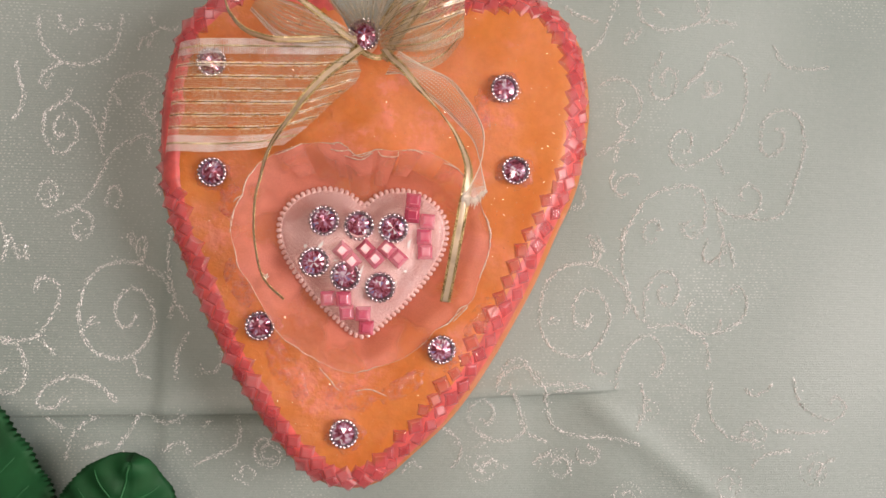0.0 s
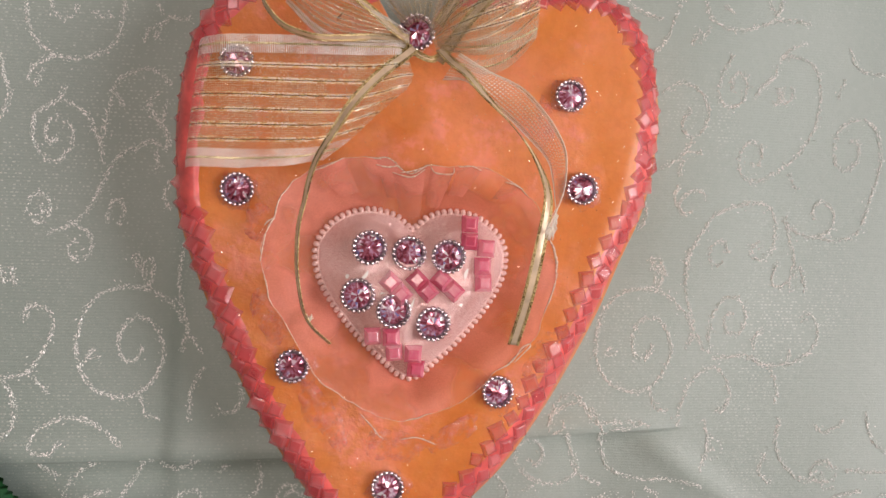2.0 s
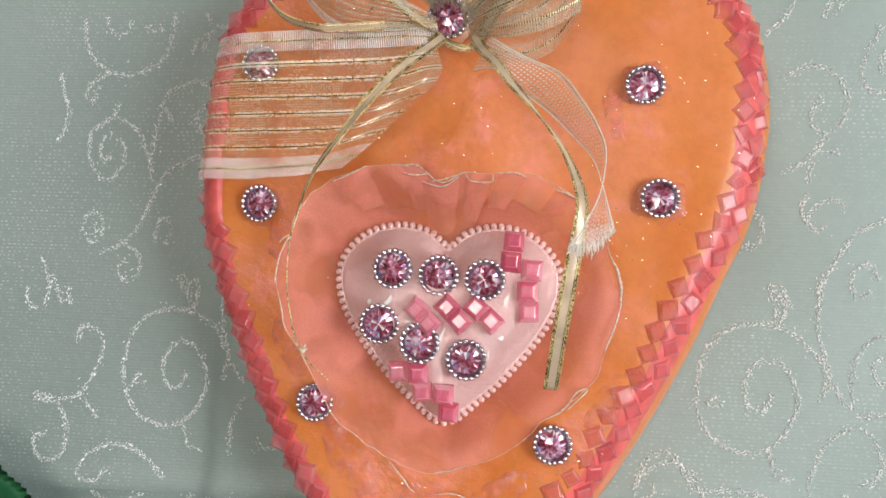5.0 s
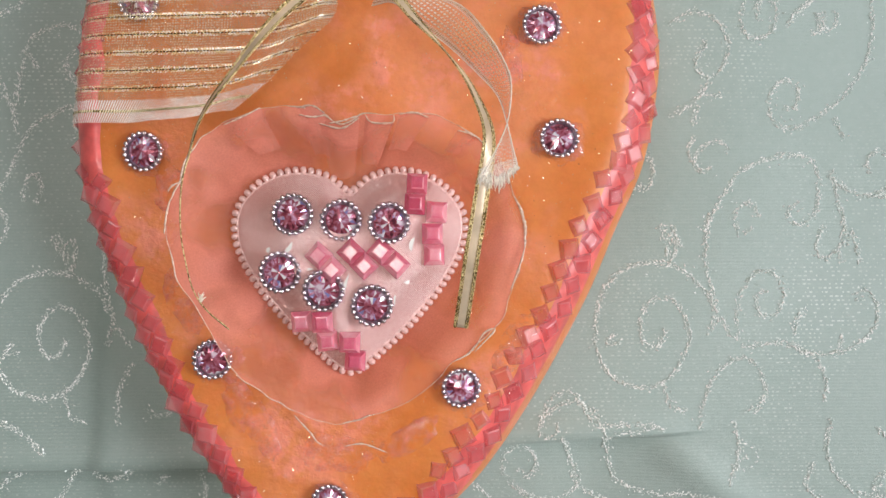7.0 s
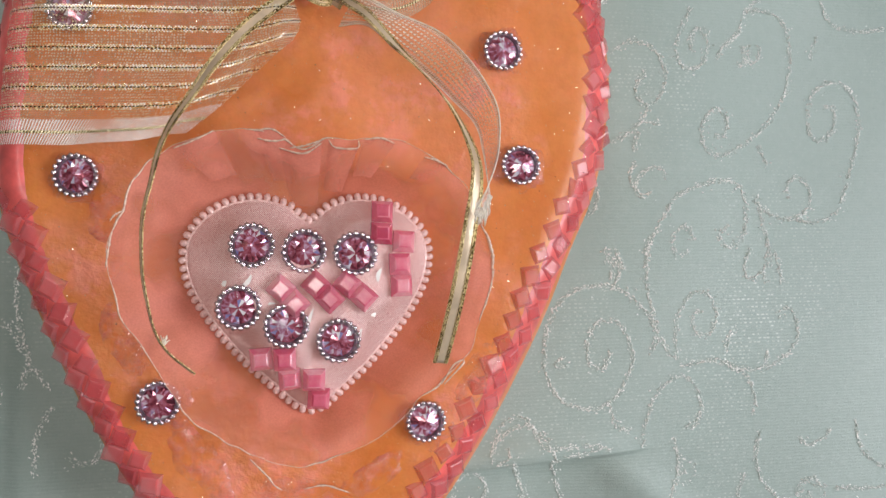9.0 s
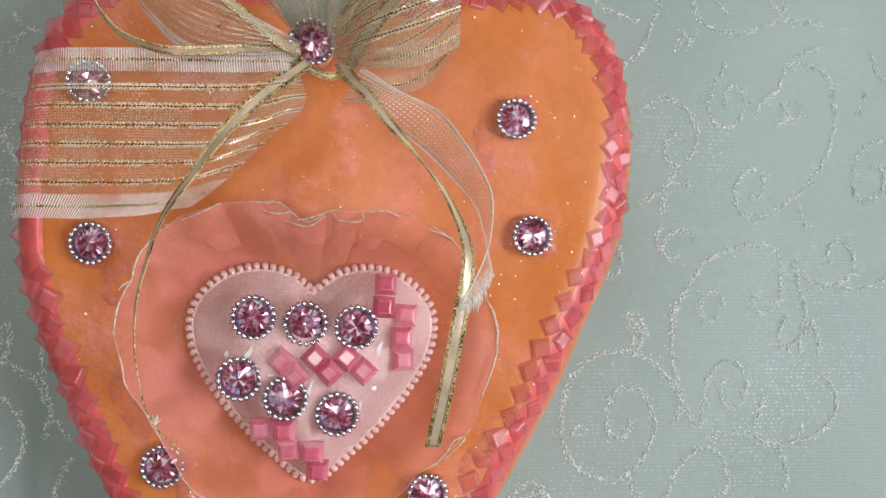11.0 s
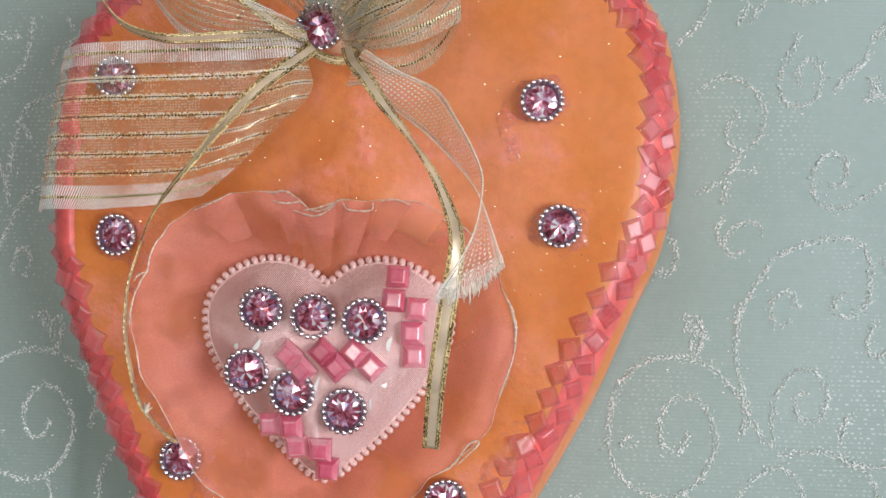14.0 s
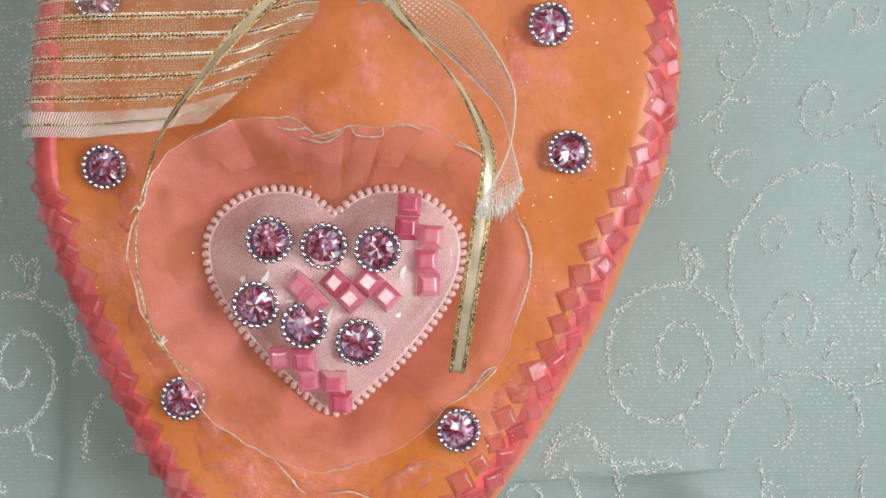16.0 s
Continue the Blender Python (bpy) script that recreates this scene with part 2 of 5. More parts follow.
def make_ruffle():
    """Fine salmon chiffon: nearly even cover, thinner in soft patches, with a dull silken sheen."""
    m, nt, p = material("sheer_pink_ruffle")
    co = obj_coords(nt)
    thin = ramp(nt, noise_node(nt, co, 62, 2, 0.5), [(0.40, (0.28, 0.28, 0.28)), (0.54, (0.64, 0.64, 0.64))])
    grain = noise_node(nt, co, 2400, 2)
    nt.links.new(math_node(nt, "ADD", thin, math_node(nt, "MULTIPLY", math_node(nt, "SUBTRACT", grain, 0.5), 0.25)), p.inputs["Alpha"])
    nt.links.new(ramp(nt, noise_node(nt, co, 34, 3), [(0.3, (0.72, 0.215, 0.145)), (0.7, (0.84, 0.295, 0.225))]), p.inputs["Base Color"])
    p.inputs["Roughness"].default_value = 0.45
    p.inputs["Specular IOR Level"].default_value = 0.2
    bump(nt, math_node(nt, "ADD", noise_node(nt, co, 130, 3), math_node(nt, "MULTIPLY", grain, 0.1)), p, 0.22, 0.0010)
    return m


def make_gold(name, color, pace, bright, dark, weight=0.16, core=False, depth=0.75):
    """Metallic thread in short dashes; core: a dark thread along the middle with open ticks on both sides."""
    m, nt, p = material(name)
    uv = nt.nodes.new("ShaderNodeUVMap").outputs[0]
    sep = nt.nodes.new("ShaderNodeSeparateXYZ")
    nt.links.new(uv, sep.inputs[0])
    s = math_node(nt, "SINE", math_node(nt, "MULTIPLY", sep.outputs[0], 6.283 * pace))
    rnd = noise_node(nt, obj_coords(nt), 2600, 2, 0.7)
    slow = noise_node(nt, obj_coords(nt), 150, 2, 0.5)
    k = math_node(nt, "ADD", math_node(nt, "MULTIPLY", s, weight), math_node(nt, "ADD", rnd, math_node(nt, "MULTIPLY", math_node(nt, "SUBTRACT", slow, 0.5), 0.6)))
    col = ramp(nt, k, [(0.38, dark), (0.48, color), (0.58, bright)])
    if core:
        middle = math_node(nt, "LESS_THAN", math_node(nt, "ABSOLUTE", math_node(nt, "SUBTRACT", sep.outputs[1], 0.5)), 0.10)
        col = mix_color(nt, math_node(nt, "MULTIPLY", middle, depth), col, (0.06, 0.04, 0.012))
        tick = ramp(nt, k, [(0.40, (0.04, 0.04, 0.04)), (0.54, (1, 1, 1))])
        nt.links.new(math_node(nt, "MAXIMUM", tick, math_node(nt, "MULTIPLY", middle, depth)), p.inputs["Alpha"])
    nt.links.new(col, p.inputs["Base Color"])
    p.inputs["Metallic"].default_value, p.inputs["Roughness"].default_value = 0.3, 0.25
    bump(nt, k, p, 0.35, 0.0002)
    return m


def make_glint(name, rows, pace, core, fill):
    """Lurex stripe: small square glints, painted as colour, in rows on both sides of a dark twisted core thread."""
    m, nt, p = material(name)
    uv = nt.nodes.new("ShaderNodeUVMap").outputs[0]
    grid = nt.nodes.new("ShaderNodeVectorMath")
    grid.operation = "MULTIPLY"
    grid.inputs[1].default_value = (pace, rows, 1)
    nt.links.new(uv, grid.inputs[0])
    cell = nt.nodes.new("ShaderNodeTexWhiteNoise")
    cell.noise_dimensions = "2D"
    floor_of = nt.nodes.new("ShaderNodeVectorMath")
    floor_of.operation = "FLOOR"
    nt.links.new(grid.outputs[0], floor_of.inputs[0])
    nt.links.new(floor_of.outputs[0], cell.inputs["Vector"])
    check = nt.nodes.new("ShaderNodeTexChecker")
    check.inputs["Scale"].default_value = 1.0
    check.inputs["Color1"].default_value, check.inputs["Color2"].default_value = (1, 1, 1, 1), (0.25, 0.25, 0.25, 1)
    nt.links.new(grid.outputs[0], check.inputs["Vector"])
    sep = nt.nodes.new("ShaderNodeSeparateXYZ")
    nt.links.new(uv, sep.inputs[0])
    # Slow noise brightens and dulls the painted glints along the stripe.
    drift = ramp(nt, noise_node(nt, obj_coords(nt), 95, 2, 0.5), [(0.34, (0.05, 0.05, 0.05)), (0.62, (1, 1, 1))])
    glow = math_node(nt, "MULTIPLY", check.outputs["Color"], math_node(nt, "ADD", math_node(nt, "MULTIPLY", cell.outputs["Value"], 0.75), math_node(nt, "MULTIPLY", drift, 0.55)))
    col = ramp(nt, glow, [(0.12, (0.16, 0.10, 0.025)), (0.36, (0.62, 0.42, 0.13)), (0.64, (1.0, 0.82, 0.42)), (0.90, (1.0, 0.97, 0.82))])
    middle = math_node(nt, "LESS_THAN", math_node(nt, "ABSOLUTE", math_node(nt, "SUBTRACT", sep.outputs[1], 0.5)), core)
    twist = math_node(nt, "GREATER_THAN", math_node(nt, "SINE", math_node(nt, "MULTIPLY", sep.outputs[0], 6.283 * pace * 0.4)), -0.55)
    dark = math_node(nt, "MULTIPLY", middle, twist)
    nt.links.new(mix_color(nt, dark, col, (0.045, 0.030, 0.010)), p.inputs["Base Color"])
    nt.links.new(math_node(nt, "MAXIMUM", dark, ramp(nt, glow, [(0.22, (0, 0, 0)), (0.55, (fill, fill, fill))])), p.inputs["Alpha"])
    p.inputs["Metallic"].default_value, p.inputs["Roughness"].default_value = 0.25, 0.22
    p.inputs["Specular IOR Level"].default_value = 0.8
    bump(nt, glow, p, 0.4, 0.0002)
    return m


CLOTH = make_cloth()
THREAD = make_thread()
WAX = make_wax()
RIM_STONE = make_pink_stone("coral_pink_acrylic", (0.50, 0.055, 0.078), (0.73, 0.145, 0.165), (0.90, 0.33, 0.34), 0.5, 0.5, 0.40)
PINK_STONE = make_pink_stone("rose_pink_acrylic", (0.52, 0.05, 0.11), (0.80, 0.15, 0.25), (0.98, 0.46, 0.52), 0.75, 0.2, 0.66)
GLAZE = plain("coral_glaze", (0.70, 0.115, 0.105), 0.38, 0.0, 0.15, 0.30, 170, 0.0008)
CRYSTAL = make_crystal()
GEL = plain("frosted_pink_gel", (0.88, 0.28, 0.22), 0.25, 0.0, 0.35, 0.25, 700, 0.0006)
GEL.node_tree.links.new(ramp(GEL.node_tree, noise_node(GEL.node_tree, obj_coords(GEL.node_tree), 260, 4, 0.6), [(0.42, (0.0, 0.0, 0.0)), (0.66, (0.50, 0.50, 0.50))]), GEL.node_tree.nodes["Principled BSDF"].inputs["Alpha"])
SILVER = plain("silver_metal", (0.78, 0.73, 0.78), 0.15, 1.0, 0.0, 0.25, 900)
# Cup silver darkened in colour for the dark gaps between the balls.
DARK_SILVER = plain("darkened_silver_metal", (0.20, 0.16, 0.19), 0.35, 0.8)
SATIN = make_satin()
PICOT = plain("peach_silk_cord", (0.86, 0.53, 0.49), 0.20, 0.0, 0.5, 0.25, 1500, 0.0004)
FRAY = plain("frayed_silk", (0.76, 0.70, 0.60), 0.3, 0.0, 0.2, 0.15, 900)
INK = plain("white_print", (0.82, 0.80, 0.76), 0.5)
RUFFLE_EDGE = plain("silky_hem_thread", (0.90, 0.60, 0.48), 0.20, 0.0, 0.6, 0.35, 1500, 0.0006)
RUFFLE_EDGE.node_tree.nodes["Principled BSDF"].inputs["Alpha"].default_value = 0.75
ORGANZA = make_sheer("sheer_organza", (0.58, 0.45, 0.30), 0.17, 6.283 * 300, 6.283 * 90, 0.9)
LOOP_ORGANZA = make_sheer("gathered_organza", (0.46, 0.36, 0.22), 0.16, 6.283 * 300, 6.283 * 90, 0.9)
BORDER = make_sheer("white_woven_border", (0.96, 0.95, 0.92), 0.34, 6.283 * 190, 0.0, 0.8)
LOOP_BORDER = make_sheer("thin_woven_border", (0.66, 0.58, 0.46), 0.20, 6.283 * 210, 0.0, 0.7)
TAIL_BORDER = make_sheer("dense_woven_border", (0.90, 0.84, 0.76), 0.5, 6.283 * 210, 0.0, 0.5)
TAIL_ORGANZA = make_sheer("dotted_organza", (0.88, 0.74, 0.62), 0.17, 6.283 * 420, 6.283 * 90, 0.14)
# Extra sheen brightens the upright tail in place of light passing through.
for m in (TAIL_BORDER, TAIL_ORGANZA):
    m.node_tree.nodes["Principled BSDF"].inputs["Sheen Weight"].default_value = 0.5
TULLE = make_ruffle()
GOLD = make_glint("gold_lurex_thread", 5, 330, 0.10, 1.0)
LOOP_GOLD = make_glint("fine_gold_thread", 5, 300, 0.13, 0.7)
# Same stripe gold, its colour lightened to offset the tail's shade.
TAIL_GOLD = make_gold("lightened_gold_thread", (0.86, 0.70, 0.48), 110, (1.0, 0.95, 0.82), (0.55, 0.40, 0.22), 0.30, True, 0.0)
SEAM = make_gold("dark_gold_seam", (0.40, 0.30, 0.10), 165, (0.95, 0.85, 0.55), (0.06, 0.045, 0.012))
CHAIN = make_gold("antique_gold_chain", (0.42, 0.29, 0.09), 70, (0.92, 0.76, 0.40), (0.07, 0.045, 0.012), 0.12)
CREAM = plain("cream_satin_ribbon", (0.70, 0.55, 0.39), 0.34, 0.30, 0.0, 0.2, 160, 0.0006)
LEAF = plain("dark_green_fabric_leaf", (0.006, 0.135, 0.042), 0.6, 0.0, 0.0, 0.35, 60, 0.0004)
FLAKE = plain("glitter_flake", (1.0, 0.85, 0.7), 0.12, 1.0, 0.0, 0.1)
SPECK = plain("dark_speck", (0.06, 0.03, 0.02), 0.6)
WALL = plain("plain_wall_paint", (0.52, 0.51, 0.47), 0.8, 0.0, 0.0, 0.04, 3)
WOOD = plain("brown_table_wood", (0.25, 0.14, 0.07), 0.5, 0.0, 0.0, 0.3, 12)


# ---------------------------------------------------------------- helpers for building
def part(name, bm, mat, parent=None, label="", smooth=True):
    me = bpy.data.meshes.new(name)
    bm.to_mesh(me)
    bm.free()
    me.materials.append(mat)
    if smooth:
        me.polygons.foreach_set("use_smooth", [True] * len(me.polygons))
    ob = new(name, me)
    if parent is not None:
        ob.parent = parent
    if label:
        ob["label"] = label
    return ob


def shared(name, me, parent, m):
    ob = new(name, me)
    ob.parent = parent
    ob.matrix_basis = m
    return ob


def spline(points, n, closed=False):
    """n points along a Catmull-Rom curve, evenly spaced in length."""
    p = np.array(points, float)
    if closed:
        q = np.vstack([p[-1], p, p[0], p[1]])
    else:
        q = np.vstack([2 * p[0] - p[1], p, 2 * p[-1] - p[-2]])
    dense = []
    for i in range(len(q) - 3):
        a, b, c, d = q[i:i + 4]
        for s in np.linspace(0, 1, 24, endpoint=False):
            dense.append(0.5 * (2 * b + (c - a) * s + (2 * a - 5 * b + 4 * c - d) * s * s + (3 * b - a - 3 * c + d) * s ** 3))
    dense.append(q[-2])
    dense = np.array(dense)
    length = np.concatenate([[0], np.cumsum(np.linalg.norm(np.diff(dense, axis=0), axis=1))])
    at = np.linspace(0, length[-1], n + 1)[:-1] if closed else np.linspace(0, length[-1], n)
    return np.stack([np.interp(at, length, dense[:, k]) for k in range(dense.shape[1])], axis=1)


def sheet(bm, rows, closed_u=False):
    """A grid of quads from rows of points, with UV: u along the rows, v from row to row (in tenths of a metre)."""
    uv = bm.loops.layers.uv.verify()
    verts = [[bm.verts.new(p) for p in r] for r in rows]
    nv, nu = len(rows), len(rows[0])
    run = np.concatenate([[0], np.cumsum(np.linalg.norm(np.diff(np.array(rows[nv // 2]), axis=0), axis=1))])
    for j in range(nv - 1):
        for i in range(nu if closed_u else nu - 1):
            k = (i + 1) % nu
            f = bm.faces.new((verts[j][i], verts[j][k], verts[j + 1][k], verts[j + 1][i]))
            us = (run[i], run[k] if k else run[-1] + 0.001, run[k] if k else run[-1] + 0.001, run[i])
            for l, u, v in zip(f.loops, us, (j, j, j + 1, j + 1)):
                l[uv].uv = (u * 10, v / (nv - 1))
    return verts


def tube(bm, line, radius, sides=6, taper=False):
    line = [Vector(p) for p in line]
    rings = []
    for i, p in enumerate(line):
        d = (line[min(i + 1, len(line) - 1)] - line[max(i - 1, 0)]).normalized()
        a = d.cross(Vector((0, 0, 1)))
        a = a.normalized() if a.length > 1e-4 else Vector((1, 0, 0))
        b = d.cross(a)
        r = (radius(i) if callable(radius) else radius) * (math.sin(math.pi * (i + 0.6) / (len(line) + 0.2)) ** 0.4 if taper else 1)
        rings.append([bm.verts.new(p + r * (math.cos(t) * a + math.sin(t) * b)) for t in [2 * math.pi * k / sides for k in range(sides)]])
    for r0, r1 in zip(rings, rings[1:]):
        for k in range(sides):
            bm.faces.new((r0[k], r0[(k + 1) % sides], r1[(k + 1) % sides], r1[k]))
    bm.faces.new(rings[0][::-1])
    bm.faces.new(rings[-1])


def thing(name, place, label, category, group=""):
    ob = new(name)
    ob.empty_display_size = 0.01
    ob.location = place
    return tagged(ob, label, category, group)


# ---------------------------------------------------------------- room, table and cloth
def box_bm(x0, y0, z0, x1, y1, z1, edge=0.0):
    bm = bmesh.new()
    bmesh.ops.create_cube(bm, size=1)
    for v in bm.verts:
        v.co = Vector(((x0 + x1) / 2 + v.co.x * (x1 - x0), (y0 + y1) / 2 + v.co.y * (y1 - y0), (z0 + z1) / 2 + v.co.z * (z1 - z0)))
    if edge:
        bmesh.ops.bevel(bm, geom=list(bm.edges), offset=edge, segments=2, affect="EDGES")
    return bm


def fold_line(x):
    """Where the upper layer of the cloth ends over the lower one."""
    return np.interp(x, (-0.30, -0.14, -0.105, -0.064, 0.012, 0.040, 0.062, 0.078, 0.12), (-0.0625, -0.0614, -0.0610, -0.0604, -0.0546, -0.0530, -0.0517, -0.0502, -0.0470))


def smooth_step(a, b, x):
    t = np.clip((x - a) / (b - a), 0, 1)
    return t * t * (3 - 2 * t)


def cloth_height(x, y):
    x, y = np.asarray(x, float), np.asarray(y, float)
    fade = 1 - smooth_step(0.035, 0.075, x)
    d = y - fold_line(x)
    z = -0.0058 * (1 - smooth_step(-0.0009, 0.0004, d)) * fade
    z += 0.0018 * np.exp(-((d - 0.003) / 0.004) ** 2) * fade
    # crease that runs off from the end of the fold
    u = (x - 0.055) * 0.800 + (y + 0.052) * -0.600
    v = (x - 0.055) * 0.600 + (y + 0.052) * 0.800
    z += 0.0015 * np.exp(-(v / 0.0055) ** 2) * smooth_step(-0.004, 0.012, u) * (1 - smooth_step(0.09, 0.16, u))
    # faint upright pleat
    c = x + 0.0965 - 0.055 * (y + 0.02)
    z += 0.0013 * np.tanh(c / 0.0016) * np.exp(-((y + 0.02) / 0.06) ** 2) * np.exp(-(c / 0.02) ** 2)
    # broad waves, away from the plaque
    far = smooth_step(0.07, 0.13, np.hypot((x + 0.025), (y - 0.01) * 0.9))
    z += far * (0.0026 * np.sin(19 * x + 9 * y + 1.0) * np.cos(14 * y - 6 * x) + 0.0012 * np.sin(47 * x - 21 * y))
    return z


def build_cloth():
    xs = np.unique(np.concatenate([np.linspace(-0.75, -0.24, 18), np.linspace(-0.24, 0.24, 240), np.linspace(0.24, 0.75, 18)]))
    ys = np.unique(np.concatenate([np.linspace(-0.5, -0.16, 14), np.linspace(-0.16, -0.075, 50), np.linspace(-0.075, -0.03, 130), np.linspace(-0.03, 0.2, 110), np.linspace(0.2, 0.5, 12)]))
    X, Y = np.meshgrid(xs, ys)
    Z = cloth_height(X, Y)
    verts = np.stack([X, Y, Z], -1).reshape(-1, 3)
    nx, ny = len(xs), len(ys)
    i = np.arange(nx - 1)[None, :] + nx * np.arange(ny - 1)[:, None]
    faces = np.stack([i, i + 1, i + 1 + nx, i + nx], -1).reshape(-1, 4)
    me = bpy.data.meshes.new("tablecloth")
    me.from_pydata(verts.tolist(), [], faces.tolist())
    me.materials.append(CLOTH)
    me.polygons.foreach_set("use_smooth", [True] * len(me.polygons))
    ob = new("tablecloth", me)
    return tagged(ob, "pale mint satin tablecloth with white embroidered scrolls and a fold", "tablecloth")


CLOTH_OB = build_cloth()
TABLE = tagged(part("table", box_bm(-0.76, -0.51, -0.045, 0.76, 0.51, -0.0105, 0.004), WOOD, None, smooth=False), "brown wooden table under the cloth", "table")
for lx in (-0.7, 0.7):
    for ly in (-0.45, 0.45):
        part("leg", box_bm(lx - 0.025, ly - 0.025, -0.75, lx + 0.025, ly + 0.025, -0.0455, 0.003), WOOD, TABLE, smooth=False)
# Unseen room shell, added to close the place and bounce light.
for nm, b in (("floor", (-2, -2, -0.85, 1.15, 2, -0.75)), ("wall_north", (-2, 2, -0.75, 1.15, 2.1, 1.7)), ("wall_south", (-2, -2.1, -0.75, 1.15, -2, 1.7)),
              ("wall_west", (-2.1, -2, -0.75, -2, 2, 1.7)), ("ceiling", (-2, -2, 1.7, 1.15, 2, 1.8))):
    tagged(part(nm, box_bm(*b), WOOD if nm == "floor" else WALL, None, smooth=False), kind="structure")


def wall_with_window(x0, x1, y0, y1, z0, z1, hole):
    """A wall of four blocks round an opening, in one mesh."""
    a, b, c, d = hole
    bm = bmesh.new()
    ys, zs = (y0, a, b, y1), (z0, c, d, z1)
    for x, flip in ((x0, False), (x1, True)):
        grid = [[bm.verts.new((x, y, z)) for y in ys] for z in zs]
        for r in range(3):
            for q in range(3):
                if (r, q) != (1, 1):
                    f = (grid[r][q], grid[r][q + 1], grid[r + 1][q + 1], grid[r + 1][q])
                    bm.faces.new(f if flip else f[::-1])
    bm.verts.ensure_lookup_table()
    for ring in (((0, 0), (0, 3), (3, 3), (3, 0)), ((1, 1), (2, 1), (2, 2), (1, 2))):
        for (r, q), (u, v) in zip(ring, ring[1:] + ring[:1]):
            bm.faces.new((bm.verts[r * 4 + q], bm.verts[u * 4 + v], bm.verts[16 + u * 4 + v], bm.verts[16 + r * 4 + q]))
    bmesh.ops.recalc_face_normals(bm, faces=bm.faces)
    return bm


# Unseen wall, added so that its opening holds the right-hand light.
tagged(part("wall_east", wall_with_window(0.95, 1.15, -2, 2, -0.75, 1.7, (-0.35, 0.55, 0.28, 1.18)), WALL, None, smooth=False), kind="structure")


# ---------------------------------------------------------------- the heart plaque
TOP = 0.0265
OUTLINE = spline([(-0.027, 0.070), (-0.040, 0.086), (-0.062, 0.0905), (-0.080, 0.0815), (-0.0893, 0.0680), (-0.0934, 0.047), (-0.0932, 0.022), (-0.0903, 0.0085),
                  (-0.0850, -0.0060), (-0.0785, -0.0222), (-0.0715, -0.0365), (-0.0635, -0.0505), (-0.0540, -0.0645), (-0.0425, -0.0765), (-0.0305, -0.0812), (-0.0185, -0.0795), (-0.0070, -0.0710),
                  (0.0070, -0.0585), (0.0200, -0.0403), (0.0345, -0.0140), (0.0430, 0.0055), (0.0500, 0.0215), (0.0536, 0.039), (0.0543, 0.0550), (0.0500, 0.0755), (0.0383, 0.0885),
                  (0.0160, 0.0930), (-0.0130, 0.0850)], 260, True)


def outline_normals(line):
    d = np.roll(line, -1, 0) - np.roll(line, 1, 0)
    n = np.stack([-d[:, 1], d[:, 0]], 1)
    return n / np.linalg.norm(n, axis=1)[:, None]


INWARD = outline_normals(OUTLINE)          # the outline runs counter-clockwise from the cleft
MIDDLE = np.array([-0.0265, 0.018])


def slope_side(x):
    """0 where the plaque has an upright side, 1 where its side slopes away to the cloth."""
    return smooth_step(-0.035, 0.018, x)


def rim_height(d, x=-0.09):
    """Height of the plaque's rounded edge at d metres from its outline, at x."""
    w = slope_side(x)
    wide, low = 0.009 + 0.0055 * w, 0.0195 - 0.0115 * w
    d = np.clip(d, 0, wide)
    return low + (TOP - low) * np.sqrt(1 - (1 - d / wide) ** 2)


def build_plaque():
    root = thing("heart_plaque", (0, 0, 0), "glossy orange soap heart edged with coral pink square stones", "heart plaque")
    bm = bmesh.new()
    rings = []
    for part_of, inset in ((0.02, 0.004), (0.15, 0.0012), (0.4, 0.0), (1.0, 0.0)):
        rings.append([(x, y, part_of * float(rim_height(0, x))) for x, y in OUTLINE + INWARD * inset])
    for d in (0.0004, 0.0010, 0.0020, 0.0034, 0.0052, 0.0074, 0.0100, 0.0125, 0.0147):
        rings.append([(x, y, float(rim_height(d, x0))) for (x, y), (x0, y0) in zip(OUTLINE + INWARD * d, OUTLINE)])
    inner = OUTLINE + INWARD * 0.0147
    for s in (0.93, 0.85, 0.76, 0.66, 0.55, 0.43, 0.30, 0.17, 0.06):
        rings.append([(x, y, TOP + 0.0006 * (1 - s) + 0.0004 * noise.noise((x * 60, y * 60, 3))) for x, y in MIDDLE + (inner - MIDDLE) * s])
    verts = [[bm.verts.new(p) for p in r] for r in rings]
    n = len(OUTLINE)
    for a, b in zip(verts, verts[1:]):
        for i in range(n):
            bm.faces.new((a[i], a[(i + 1) % n], b[(i + 1) % n], b[i]))
    bm.faces.new(verts[0][::-1])
    bm.faces.new(verts[-1])
    bmesh.ops.recalc_face_normals(bm, faces=bm.faces)
    part("soap_body", bm, WAX, root, "translucent orange soap with pink blushes")
    return root


PLAQUE = build_plaque()


